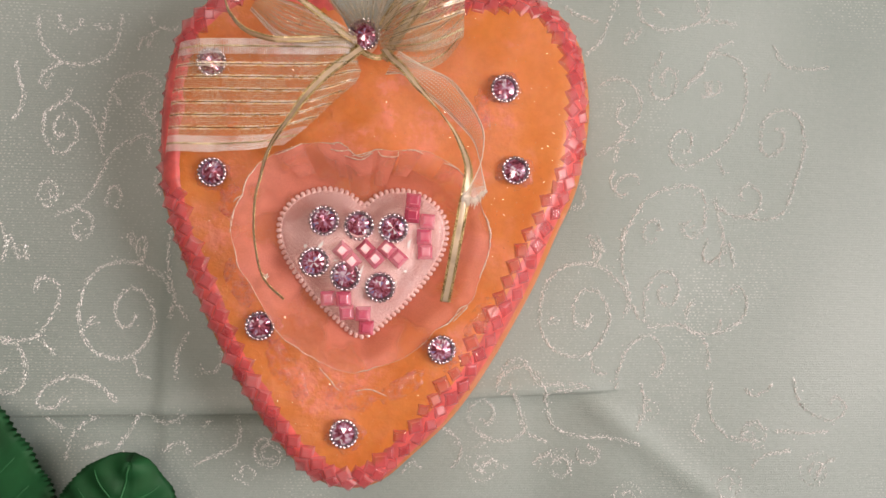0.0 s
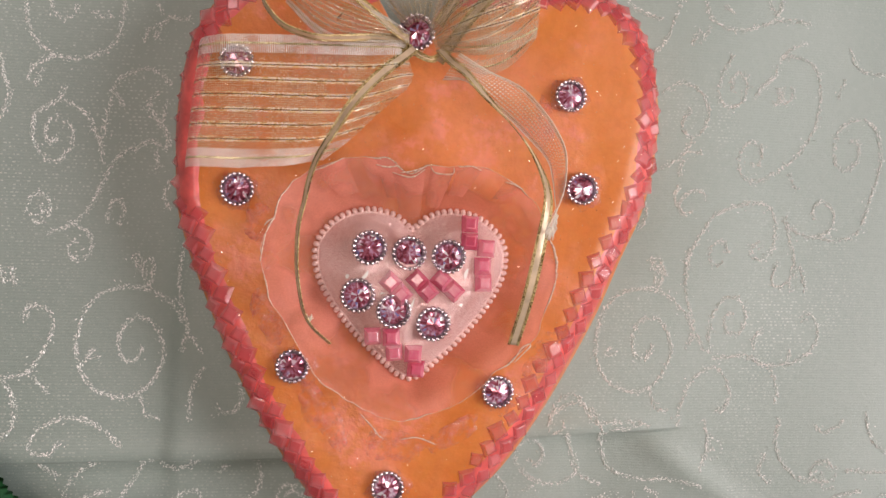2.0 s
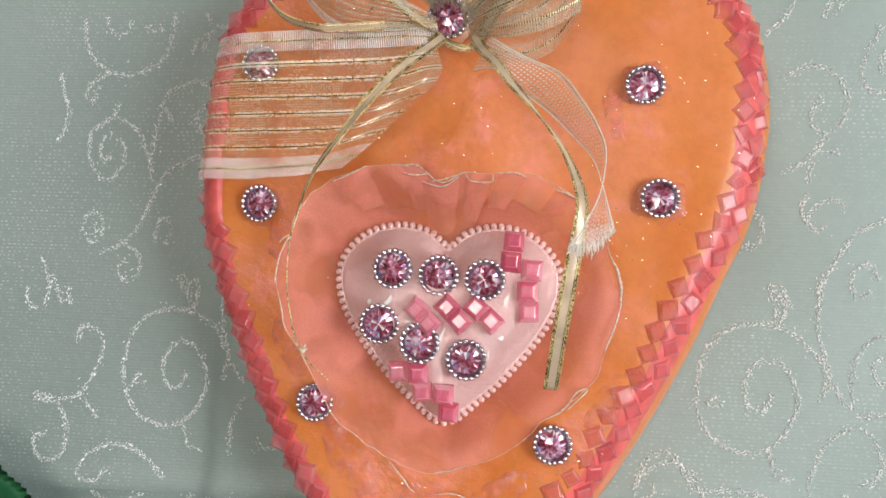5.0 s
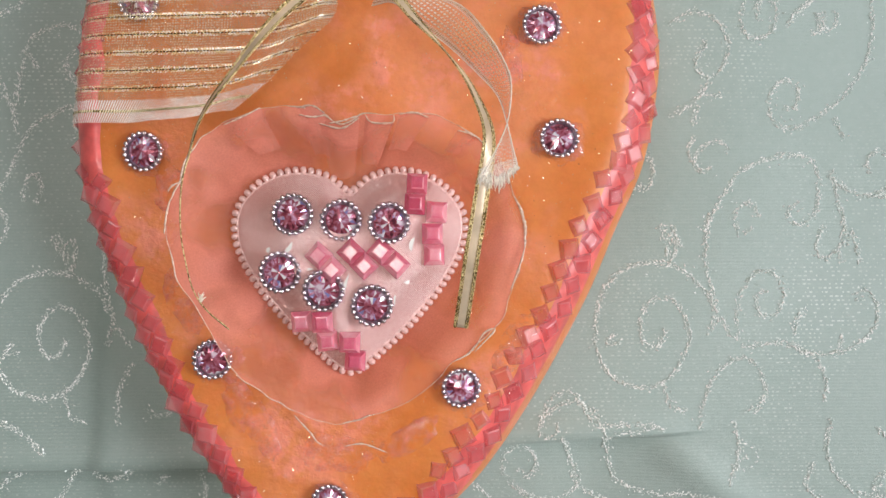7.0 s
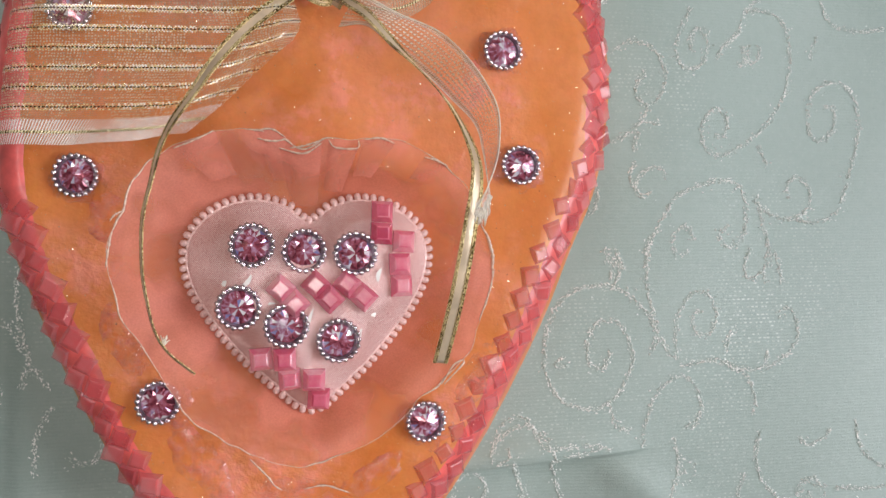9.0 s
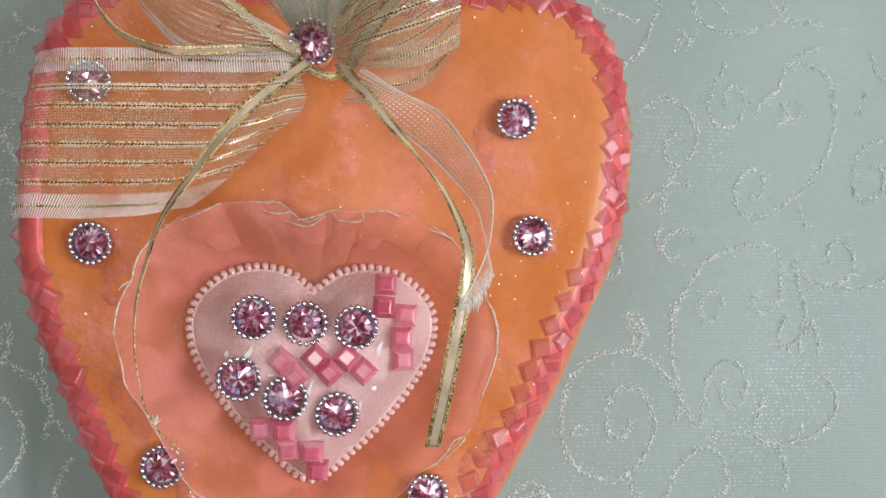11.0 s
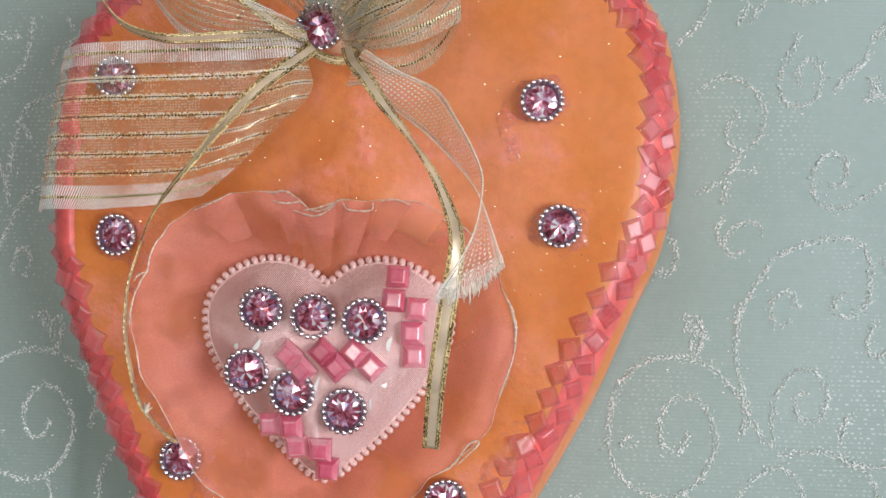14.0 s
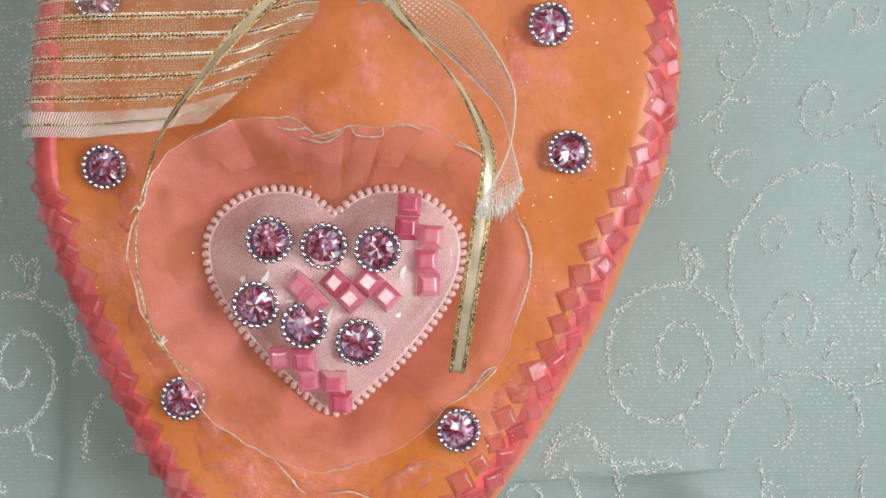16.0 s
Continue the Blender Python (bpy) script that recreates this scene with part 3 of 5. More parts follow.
def square_stone_mesh(name, mat, a=0.0048, low=0.0012, high=0.0025, table=0.0023):
    """A square acrylic stone: upright girdle, four sloping facets and a flat table."""
    bm = bmesh.new()
    levels = [(a * 0.46, 0.0), (a * 0.5, 0.0003), (a * 0.5, low), (table / 2 + 0.00032, high - 0.00016), (table / 2, high)]
    corner = ((-1, -1), (1, -1), (1, 1), (-1, 1))
    face = lambda *pts: bm.faces.new([bm.verts.new(p) for p in pts])
    at = lambda k, lv: (corner[k % 4][0] * levels[lv][0], corner[k % 4][1] * levels[lv][0], levels[lv][1])
    for lv in range(len(levels) - 1):
        for k in range(4):
            face(at(k, lv), at(k + 1, lv), at(k + 1, lv + 1), at(k, lv + 1))
    face(*[at(3 - k, 0) for k in range(4)])
    face(*[at(k, len(levels) - 1) for k in range(4)])
    me = bpy.data.meshes.new(name)
    bm.to_mesh(me)
    bm.free()
    me.materials.append(mat)
    return me


def buried(x, y):
    """1 along the stretch of the edge where the glaze covers the stones."""
    return (1 - smooth_step(-0.089, -0.085, x)) * smooth_step(0.016, 0.022, y) * (1 - smooth_step(0.060, 0.068, y))


def rim_stones():
    me = square_stone_mesh("border_stone", RIM_STONE, 0.0048, 0.0012, 0.0020, 0.0028)
    rnd = random.Random(4)
    seg = np.linalg.norm(np.roll(OUTLINE, -1, 0) - OUTLINE, axis=1)
    run = np.concatenate([[0], np.cumsum(seg)])
    count = int(run[-1] / 0.0061)
    for row in (0, 1):
        for k in range(count):
            s = ((k + 0.5 * row) / count) * run[-1]
            i = int(np.searchsorted(run, s)) % len(OUTLINE)
            n = Vector((*INWARD[i], 0))
            x, y = OUTLINE[i]
            if y > 0.066 and -0.060 < x < -0.010:
                continue                       # the bow covers the cleft
            right = float(slope_side(x))
            d = (0.0030 + 0.0024 * right if row == 0 else 0.0062 + 0.0036 * right) + 0.0024 * right * float(1 - smooth_step(-0.01, 0.035, y)) + rnd.uniform(-0.0005, 0.0005) * (1 + 0.8 * right)
            tilt = math.atan2(float(rim_height(d + 0.001, x) - rim_height(d - 0.001, x)), 0.002) * 0.75
            z = float(rim_height(d, x)) - 0.0013 - 0.0009 * float(buried(x, y))
            axis = Vector((-n.y, n.x, 0))
            m = Matrix.Translation((x + n.x * d, y + n.y * d, z)) @ Matrix.Rotation(-tilt + rnd.uniform(-0.06, 0.06), 4, axis)
            m = m @ Matrix.Rotation(math.atan2(n.y, n.x) + radians(45) + rnd.uniform(-0.16, 0.16) * (1 + 1.8 * right), 4, "Z")
            if rnd.random() < 0.18 + 0.2 * right:            # a few stones sit askew in the glaze
                m = m @ Matrix.Rotation(rnd.uniform(-0.3, 0.3), 4, "X") @ Matrix.Rotation(rnd.uniform(-0.3, 0.3), 4, "Y")
            shared("border_stone", me, PLAQUE, m @ Matrix.Scale(rnd.uniform(0.88, 1.12), 4))


def gel_border():
    """A glossy coral glaze in which the border stones are set."""
    bm = bmesh.new()
    n = len(OUTLINE)
    rows = []
    for s in np.linspace(0, 1, 9):
        row = []
        for i in range(n):
            x, y = OUTLINE[i]
            right = float(slope_side(x))
            wob = noise.noise((x * 90, y * 90, 2))
            d0 = 0.0003 + 0.0030 * right + 0.0006 * wob
            d1 = 0.0081 + 0.0024 * right + 0.0016 * noise.noise((x * 120, y * 120, 6))
            d = d0 + (d1 - d0) * s
            q = OUTLINE[i] + INWARD[i] * d
            lift = 0.00030 * (4 * s * (1 - s)) ** 0.5 * (1 + 0.5 * noise.noise((q[0] * 300, q[1] * 300, 1))) * (1 + 2.6 * float(buried(x, y)))
            row.append((q[0], q[1], float(rim_height(d, x)) - 0.0001 + lift))
        rows.append(row)
    sheet(bm, rows, True)
    under = [f for f in bm.faces if f.calc_center_median().y > 0.055 and -0.048 < f.calc_center_median().x < -0.008 and f.calc_center_median().y < 0.080]
    bmesh.ops.delete(bm, geom=under, context="FACES")
    bmesh.ops.recalc_face_normals(bm, faces=bm.faces)
    part("glaze_border", bm, GLAZE, PLAQUE, "glossy coral glaze round the edge")


# ---------------------------------------------------------------- crystals in beaded cups
def crystal_meshes():
    """A cone-cut crystal of loose facets, a ball and a cup."""
    bm = bmesh.new()
    n, r, h = 14, 0.0037, 0.0016

    def p(rad, ang, z):
        wob = noise.noise((rad * math.cos(ang) * 900, rad * math.sin(ang) * 900, 5.0))
        return bm.verts.new((rad * math.cos(ang + 0.10 * wob), rad * math.sin(ang + 0.10 * wob), z + 0.00016 * wob))

    for k in range(n):
        a, c = 2 * math.pi * k / n, 2 * math.pi * (k + 1) / n
        m = (a + c) / 2
        bm.faces.new((p(r, a, 0.0004), p(r, c, 0.0004), p(r * 0.80, m, 0.0009)))
        bm.faces.new((p(r, c, 0.0004), p(r * 0.52, c, 0.00125), p(r * 0.80, m, 0.0009)))
        bm.faces.new((p(r, a, 0.0004), p(r * 0.80, m, 0.0009), p(r * 0.52, a, 0.00125)))
        bm.faces.new((p(r * 0.80, m, 0.0009), p(r * 0.52, c, 0.00125), p(r * 0.52, a, 0.00125)))
        bm.faces.new((p(r * 0.52, a, 0.00125), p(r * 0.52, c, 0.00125), p(r * 0.07, c, h), p(r * 0.07, a, h)))
    bm.faces.new([p(r * 0.07, 2 * math.pi * k / n, h) for k in range(n)])
    stone = bpy.data.meshes.new("stone")
    bm.to_mesh(stone)
    bm.free()
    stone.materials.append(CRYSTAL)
    bm = bmesh.new()
    bmesh.ops.create_uvsphere(bm, u_segments=10, v_segments=7, radius=0.00066)
    ball = bpy.data.meshes.new("bead")
    bm.to_mesh(ball)
    bm.free()
    ball.materials.append(SILVER)
    ball.polygons.foreach_set("use_smooth", [True] * len(ball.polygons))
    bm = bmesh.new()
    rings = []
    for rad, z in ((0.0042, 0.0), (0.0047, 0.0004), (0.0047, 0.0009), (0.0038, 0.0012), (0.0036, 0.0007), (0.0002, 0.0004)):
        rings.append([bm.verts.new((rad * math.cos(t), rad * math.sin(t), z)) for t in [2 * math.pi * k / 24 for k in range(24)]])
    for r0, r1 in zip(rings, rings[1:]):
        for k in range(24):
            bm.faces.new((r0[k], r0[(k + 1) % 24], r1[(k + 1) % 24], r1[k]))
    bm.faces.new(rings[0][::-1])
    cup = bpy.data.meshes.new("cup")
    bm.to_mesh(cup)
    bm.free()
    cup.materials.append(DARK_SILVER)
    return stone, ball, cup


STONE, BALL, CUP = crystal_meshes()


def crystal(parent, x, y, z, turn, lean=(0, 0), size=1.0):
    """A crystal in a silver cup: the cup is the part, its stone and balls are sub-parts."""
    m = pose(x, y, z, lean[0], lean[1], turn) @ Matrix.Scale(size, 4)
    cup = shared("crystal_setting", CUP, parent, m)
    shared("crystal", STONE, cup, Matrix.Translation((0, 0, 0.0003)))
    for k in range(20):
        a = 2 * math.pi * k / 20
        shared("silver_ball", BALL, cup, Matrix.Translation((0.0044 * math.cos(a), 0.0044 * math.sin(a), 0.0013)))
    return cup


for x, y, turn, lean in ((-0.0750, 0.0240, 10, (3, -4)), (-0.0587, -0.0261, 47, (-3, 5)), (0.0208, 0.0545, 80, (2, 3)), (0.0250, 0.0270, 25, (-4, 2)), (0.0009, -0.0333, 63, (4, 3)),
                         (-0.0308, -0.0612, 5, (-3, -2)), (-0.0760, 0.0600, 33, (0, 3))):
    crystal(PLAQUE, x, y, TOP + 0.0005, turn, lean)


def gel_smear(x, y, wide, long, turn, seed, name="gel_smear"):
    """A thin lumpy smear of pinkish gel on the soap."""
    bm = bmesh.new()
    rings, n = [], 40
    c, s = math.cos(radians(turn)), math.sin(radians(turn))
    for k in range(9):
        f = 1 - k / 8.5
        ring = []
        for i in range(n):
            a = 2 * math.pi * i / n
            r = f * (1 + 0.35 * noise.noise((math.cos(a) * 1.7, math.sin(a) * 1.7, seed)) + 0.15 * noise.noise((math.cos(a) * 5, math.sin(a) * 5, seed)))
            u, v = r * wide * math.cos(a), r * long * math.sin(a)
            px, py = x + c * u - s * v, y + s * u + c * v
            lump = 0.00035 * noise.noise((px * 420, py * 420, seed)) + 0.0003 * noise.noise((px * 1300, py * 1300, seed))
            ring.append(bm.verts.new((px, py, TOP + 0.0006 - 0.0008 * f ** 5 + (1 - f ** 3) * (0.0003 + 0.7 * lump))))
        rings.append(ring)
    for r0, r1 in zip(rings, rings[1:]):
        for i in range(n):
            bm.faces.new((r0[i], r0[(i + 1) % n], r1[(i + 1) % n], r1[i]))
    bm.faces.new(rings[-1])
    part(name, bm, GEL, PLAQUE, "frosted pink gel smear")


for k, (x, y, wide, long, turn) in enumerate(((0.0138, 0.0475, 0.0026, 0.0075, 12), (-0.0655, -0.0120, 0.0050, 0.0100, 25), (-0.0690, 0.0150, 0.0045, 0.0060, 0), (-0.0500, -0.0400, 0.0050, 0.0110, 35),
                                                (-0.0300, -0.0490, 0.0050, 0.0100, 80), (-0.0120, -0.0460, 0.0040, 0.0090, -60), (0.0140, -0.0230, 0.0040, 0.0090, -35))):
    gel_smear(x, y, wide, long, turn, 3.0 + k)
for k, (x, y) in enumerate(((-0.0750, 0.0240), (-0.0587, -0.0261), (0.0208, 0.0545), (0.0250, 0.0270), (0.0009, -0.0333), (-0.0308, -0.0612))):
    gel_smear(x + 0.0004, y - 0.0006, 0.0066, 0.0062, 40 * k, 20.0 + k, "glue_ring")


# ---------------------------------------------------------------- padded satin heart with ruffle
APPLIQUE = thing("heart_applique", (0, 0, 0), "padded pale pink satin heart with sheer ruffle, crystals and square stones", "applique")
AX = -0.0255
HALF = [(0.0, 0.0135), (0.005, 0.0172), (0.0125, 0.0187), (0.0205, 0.0163), (0.0262, 0.0100), (0.0265, 0.0022), (0.0228, -0.0060), (0.0160, -0.0150), (0.0085, -0.0225)]
SMALL = spline([(AX + x, y) for x, y in HALF] + [(AX, -0.0285)] + [(AX - x, y) for x, y in HALF[:0:-1]], 180, True)
SMALL_IN = outline_normals(SMALL) * -1
if np.dot(SMALL_IN[40], np.array([AX, 0]) - SMALL[40]) < 0:
    SMALL_IN *= -1
PAD = 0.0300
SMALL_MID = np.array([AX, -0.001])


def pad_height(x, y):
    """Puffed rim, a shallow pull along the seam and a broad, nearly flat middle."""
    d = np.min(np.hypot(SMALL[:, 0] - x, SMALL[:, 1] - y))
    puff = 0.0066 * float(1 - (1 - np.clip(d / 0.0125, 0, 1)) ** 2.0)
    return PAD + puff - 0.0005 * math.exp(-((d - 0.0030) / 0.0013) ** 2) + 0.0007 * float(smooth_step(0.008, 0.016, d))


def build_pad():
    bm = bmesh.new()
    rings = [[(x, y, PAD - 0.0015) for x, y in SMALL]]
    for s in (1.0, 0.985, 0.96, 0.93, 0.90, 0.86, 0.82, 0.77, 0.71, 0.64, 0.56, 0.48, 0.39, 0.3, 0.2, 0.1, 0.04):
        rings.append([(x, y, pad_height(x, y) + (0.0014 * noise.noise((x * 105, y * 105, 1)) + 0.0007 * noise.noise((x * 230, y * 230, 8))) * smooth_step(0.0, 0.006, np.min(np.hypot(SMALL[:, 0] - x, SMALL[:, 1] - y)))) for x, y in SMALL_MID + (SMALL - SMALL_MID) * s])
    verts = [[bm.verts.new(p) for p in r] for r in rings]
    n = len(SMALL)
    for a, b in zip(verts, verts[1:]):
        for i in range(n):
            bm.faces.new((a[i], a[(i + 1) % n], b[(i + 1) % n], b[i]))
    bm.faces.new(verts[-1])
    bm.faces.new(verts[0])
    bmesh.ops.recalc_face_normals(bm, faces=bm.faces)
    pad = part("satin_pad", bm, SATIN, APPLIQUE, "pale pink satin pad")
    bm = bmesh.new()
    bmesh.ops.create_uvsphere(bm, u_segments=8, v_segments=6, radius=1)
    for v in bm.verts:
        v.co = Vector((v.co.x * 0.00118, v.co.y * 0.00080 * (1 - 0.25 * v.co.x), v.co.z * 0.0009))
    me = bpy.data.meshes.new("picot")
    bm.to_mesh(me)
    bm.free()
    me.materials.append(PICOT)
    me.polygons.foreach_set("use_smooth", [True] * len(me.polygons))
    count = 90
    ring = spline(SMALL[::3], count, True)
    for k in range(count):
        i = int(np.argmin(np.hypot(*(SMALL - ring[k]).T)))
        n = SMALL_IN[i]
        shared("picot", me, APPLIQUE, pose(ring[k][0] - n[0] * 0.0004, ring[k][1] - n[1] * 0.0004, PAD - 0.0002, 0, 0, math.degrees(math.atan2(n[1], n[0])) + 14))
    bm = bmesh.new()
    line = [(x, y, PAD + 0.0002) for x, y in SMALL + SMALL_IN * 0.0004]
    tube(bm, line + [line[0]], 0.0004, 5)
    part("cord", bm, PICOT, APPLIQUE)
    return pad


build_pad()
RUFFLE = spline([(x / 10000, y / 10000) for x, y in ((-597, 253), (-541, 295), (-491, 316), (-447, 329), (-403, 332), (-359, 330), (-309, 315), (-265, 294), (-220, 315), (-156, 315), (-66, 318), (-1, 292), (57, 253), (103, 201), (131, 136), (152, 77), (156, 24), (147, -35), (121, -100), (106, -159), (72, -193),
                                                     (32, -229), (-21, -267), (-67, -318), (-113, -349), (-177, -373), (-242, -393), (-293, -399), (-356, -381), (-419, -347), (-462, -320), (-505, -287), (-548, -229), (-580, -171), (-614, -113), (-644, -68), (-658, -18), (-673, 39), (-669, 96), (-654, 133), (-641, 159), (-628, 203))], 420, True)
HEM = 0.0355


def build_ruffle():
    """The ruffle rises from under the pad to its hem; soft gathers run outwards from the pad."""
    rows, n = [], len(RUFFLE)
    mid = np.array([AX, -0.002])
    rim = sorted((math.atan2(y - mid[1], x - mid[0]), math.hypot(x - mid[0], y - mid[1])) for x, y in SMALL)
    inner = []
    for x, y in RUFFLE:
        a = math.atan2(y - mid[1], x - mid[0])
        inner.append(mid + np.array([math.cos(a), math.sin(a)]) * 0.96 * np.interp(a, [r[0] for r in rim], [r[1] for r in rim], period=2 * math.pi))
    for s in np.linspace(0, 1, 12):
        row = []
        for i in range(n):
            q = inner[i] + (RUFFLE[i] - inner[i]) * s
            a = math.atan2(RUFFLE[i][1] - mid[1], RUFFLE[i][0] - mid[0])
            top = math.exp(-((a - 1.62) / 0.75) ** 2)
            gather = abs(((26 * a + 2.2 * math.sin(5 * a)) / math.pi) % 2 - 1) - 0.5
            wave = 0.0007 * noise.noise((a * 2.6, s * 1.5, 3)) + (0.00012 + 0.0007 * top) * gather
            row.append((q[0], q[1], PAD - 0.0016 + (HEM - PAD + 0.0016) * float(smooth_step(0.0, 0.85, s)) + wave * s))
        rows.append(row)
    bm = bmesh.new()
    sheet(bm, rows, True)
    part("sheer_ruffle", bm, TULLE, APPLIQUE, "sheer salmon pink gathered ruffle")
    count = 1100
    hem = [(x + 0.0005 * noise.noise((x * 260, y * 260, 4)), y + 0.0005 * noise.noise((x * 260, y * 260, 9)), z + 0.0002) for x, y, z in spline(rows[-1], count, True)]

    # Hem swells and thins in shape, imitating where its thread shines.
    def hem_radius(i):
        x, y, z = hem[i % count]
        return 0.00007 + 0.00034 * max(0.0, min(1.0, 0.15 + 1.8 * noise.noise((x * 75, y * 75, 2)))) * (1 + 0.5 * noise.noise((x * 1400, y * 1400, 7)))

    bm = bmesh.new()
    tube(bm, hem + [hem[0]], hem_radius, 6)
    part("hem", bm, RUFFLE_EDGE, APPLIQUE, "shiny silken hem")


build_ruffle()


def hem_fold(points, z, fall):
    """A fold of the hem that catches the light, with a sheer flap under it that narrows towards the pad."""
    line = spline([(x / 10000, y / 10000) for x, y in points], 26)
    top = [(x, y, z + 0.0005 * math.sin(math.pi * i / 25)) for i, (x, y) in enumerate(line)]
    if fall:
        mid, pad = np.mean(top, axis=0), np.array([AX, 0.0])
        way = (pad - mid[:2]) / np.linalg.norm(pad - mid[:2]) * fall
        rows = [[(mid[0] + (x - mid[0]) * (1 - 0.4 * s) + way[0] * s, mid[1] + (y - mid[1]) * (1 - 0.6 * s) + way[1] * s, h - 0.0006 - 0.0012 * s) for x, y, h in top] for s in np.linspace(0, 1, 6)]
        bm = bmesh.new()
        sheet(bm, rows)
        part("pleat", bm, TULLE, APPLIQUE, "sheer gathered pleat")
    bm = bmesh.new()
    tube(bm, top, lambda i: 0.00023 + 0.00005 * math.sin(i * 0.9) + 0.00003 * math.sin(i * 4.7), 7, True)
    part("hem_fold", bm, RUFFLE_EDGE, APPLIQUE, "folded silken hem")


for line, fall in (([(-538, 290), (-492, 309), (-454, 330)], 0.01),
                   ([(-372, 330), (-335, 334), (-305, 317)], 0.011),
                   ([(-365, 314), (-334, 308), (-302, 313)], 0),
                   ([(-320, 294), (-267, 282), (-227, 306)], 0.012),
                   ([(-297, 294), (-264, 299), (-233, 311)], 0),
                   ([(-213, 314), (-198, 296), (-151, 295), (-147, 314)], 0.01),
                   ([(-135, 315), (-98, 318), (-66, 307)], 0.009),
                   ([(0, 278), (24, 271), (53, 258)], 0.006),
                   ([(-674, 40), (-667, 83), (-660, 120)], 0),
                   ([(-665, 138), (-655, 149), (-641, 158)], 0),
                   ([(159, 24), (147, -23), (122, -93)], 0),
                   ([(33, -234), (61, -190), (85, -184), (39, -234)], 0)):
    hem_fold(line, 0.0362, fall)
for line in ([(-392, -395), (-353, -436), (-339, -457), (-322, -470)],
             [(-274, -471), (-225, -465), (-169, -487)]):
    hem_fold(line, TOP + 0.0018, 0)


def ink_stroke(points, wide):
    """A plain tapered bar of white print on the satin."""
    line = spline([(x / 10000, y / 10000) for x, y in points], 14)
    d = np.gradient(line, axis=0)
    d /= np.linalg.norm(d, axis=1)[:, None]
    bm = bmesh.new()
    rows = []
    for s in (-1, 1):
        rows.append([(x - s * ty * wide * math.sin(math.pi * (i + 0.5) / 14), y + s * tx * wide * math.sin(math.pi * (i + 0.5) / 14), pad_height(x, y) + 0.0003) for i, ((x, y), (tx, ty)) in enumerate(zip(line, d))])
    sheet(bm, rows)
    part("printed_bar", bm, INK, APPLIQUE, "unreadable white print")


for pts, wide in (([(-433, 9), (-438, 2), (-436, -5)], 0.0005), ([(-380, 21), (-388, 5), (-404, -7)], 0.0005), ([(-365, -64), (-359, -44), (-330, -41)], 0.0004), ([(-250, -53), (-267, -101), (-283, -172)], 0.0006),
                  ([(-124, -74), (-118, -71), (-112, -69)], 0.0008), ([(-145, -103), (-152, -125), (-153, -150)], 0.0006), ([(-100, 31), (-108, 15), (-108, -3)], 0.0005)):
    ink_stroke(pts, wide)


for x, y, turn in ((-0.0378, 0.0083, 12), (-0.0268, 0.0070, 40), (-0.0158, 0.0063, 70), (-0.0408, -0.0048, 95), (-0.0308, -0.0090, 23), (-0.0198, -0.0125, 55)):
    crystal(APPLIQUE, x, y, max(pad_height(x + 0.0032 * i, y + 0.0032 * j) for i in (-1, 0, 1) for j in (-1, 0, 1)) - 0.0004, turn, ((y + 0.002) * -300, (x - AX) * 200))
ROSE = square_stone_mesh("square_stone", PINK_STONE)
for x, y, turn in ((-0.0095, 0.0155, -3), (-0.0100, 0.0106, -3), (-0.0050, 0.0088, -4), (-0.0060, 0.0038, 0), (-0.0056, -0.0010, 1), (-0.0318, -0.0010, 48), (-0.0288, -0.0043, 44), (-0.0245, -0.0003, 46),
                   (-0.0215, -0.0035, 43), (-0.0178, -0.0002, 50), (-0.0142, -0.0033, 47), (-0.0362, -0.0163, 4), (-0.0312, -0.0163, 2), (-0.0302, -0.0207, 5), (-0.0250, -0.0210, -2), (-0.0240, -0.0255, -4)):
    shared("square_stone", ROSE, APPLIQUE, pose(x, y, max(pad_height(x + 0.0012 * i, y + 0.0012 * j) for i in (-1, 0, 1) for j in (-1, 0, 1)) - 0.0003, (y + 0.002) * -400, (x - AX) * 300, turn))


# ---------------------------------------------------------------- ribbon bow
BOW = thing("ribbon_bow", (0, 0, 0), "sheer striped gold and white organza bow with cream satin tails", "bow")


def settle(p):
    """Leans a point of the bow a little, the more the higher it stands over the soap."""
    x, y, z = p
    return (x - 0.070 * (z - 0.0285), y + 0.056 * (z - 0.0285), z)


def ruled(guides, v, bulge, n):
    """One lengthwise line of a ribbon, at v between its guide lines."""
    k = min(int(v * (len(guides) - 1)), len(guides) - 2) if 0 <= v <= 1 else (0 if v < 0 else len(guides) - 2)
    w = v * (len(guides) - 1) - k
    A, B = spline(guides[k], n), spline(guides[k + 1], n)
    out = A * (1 - w) + B * w
    out[:, 2] += bulge * 4 * v * (1 - v)
    return [settle(p) for p in out]


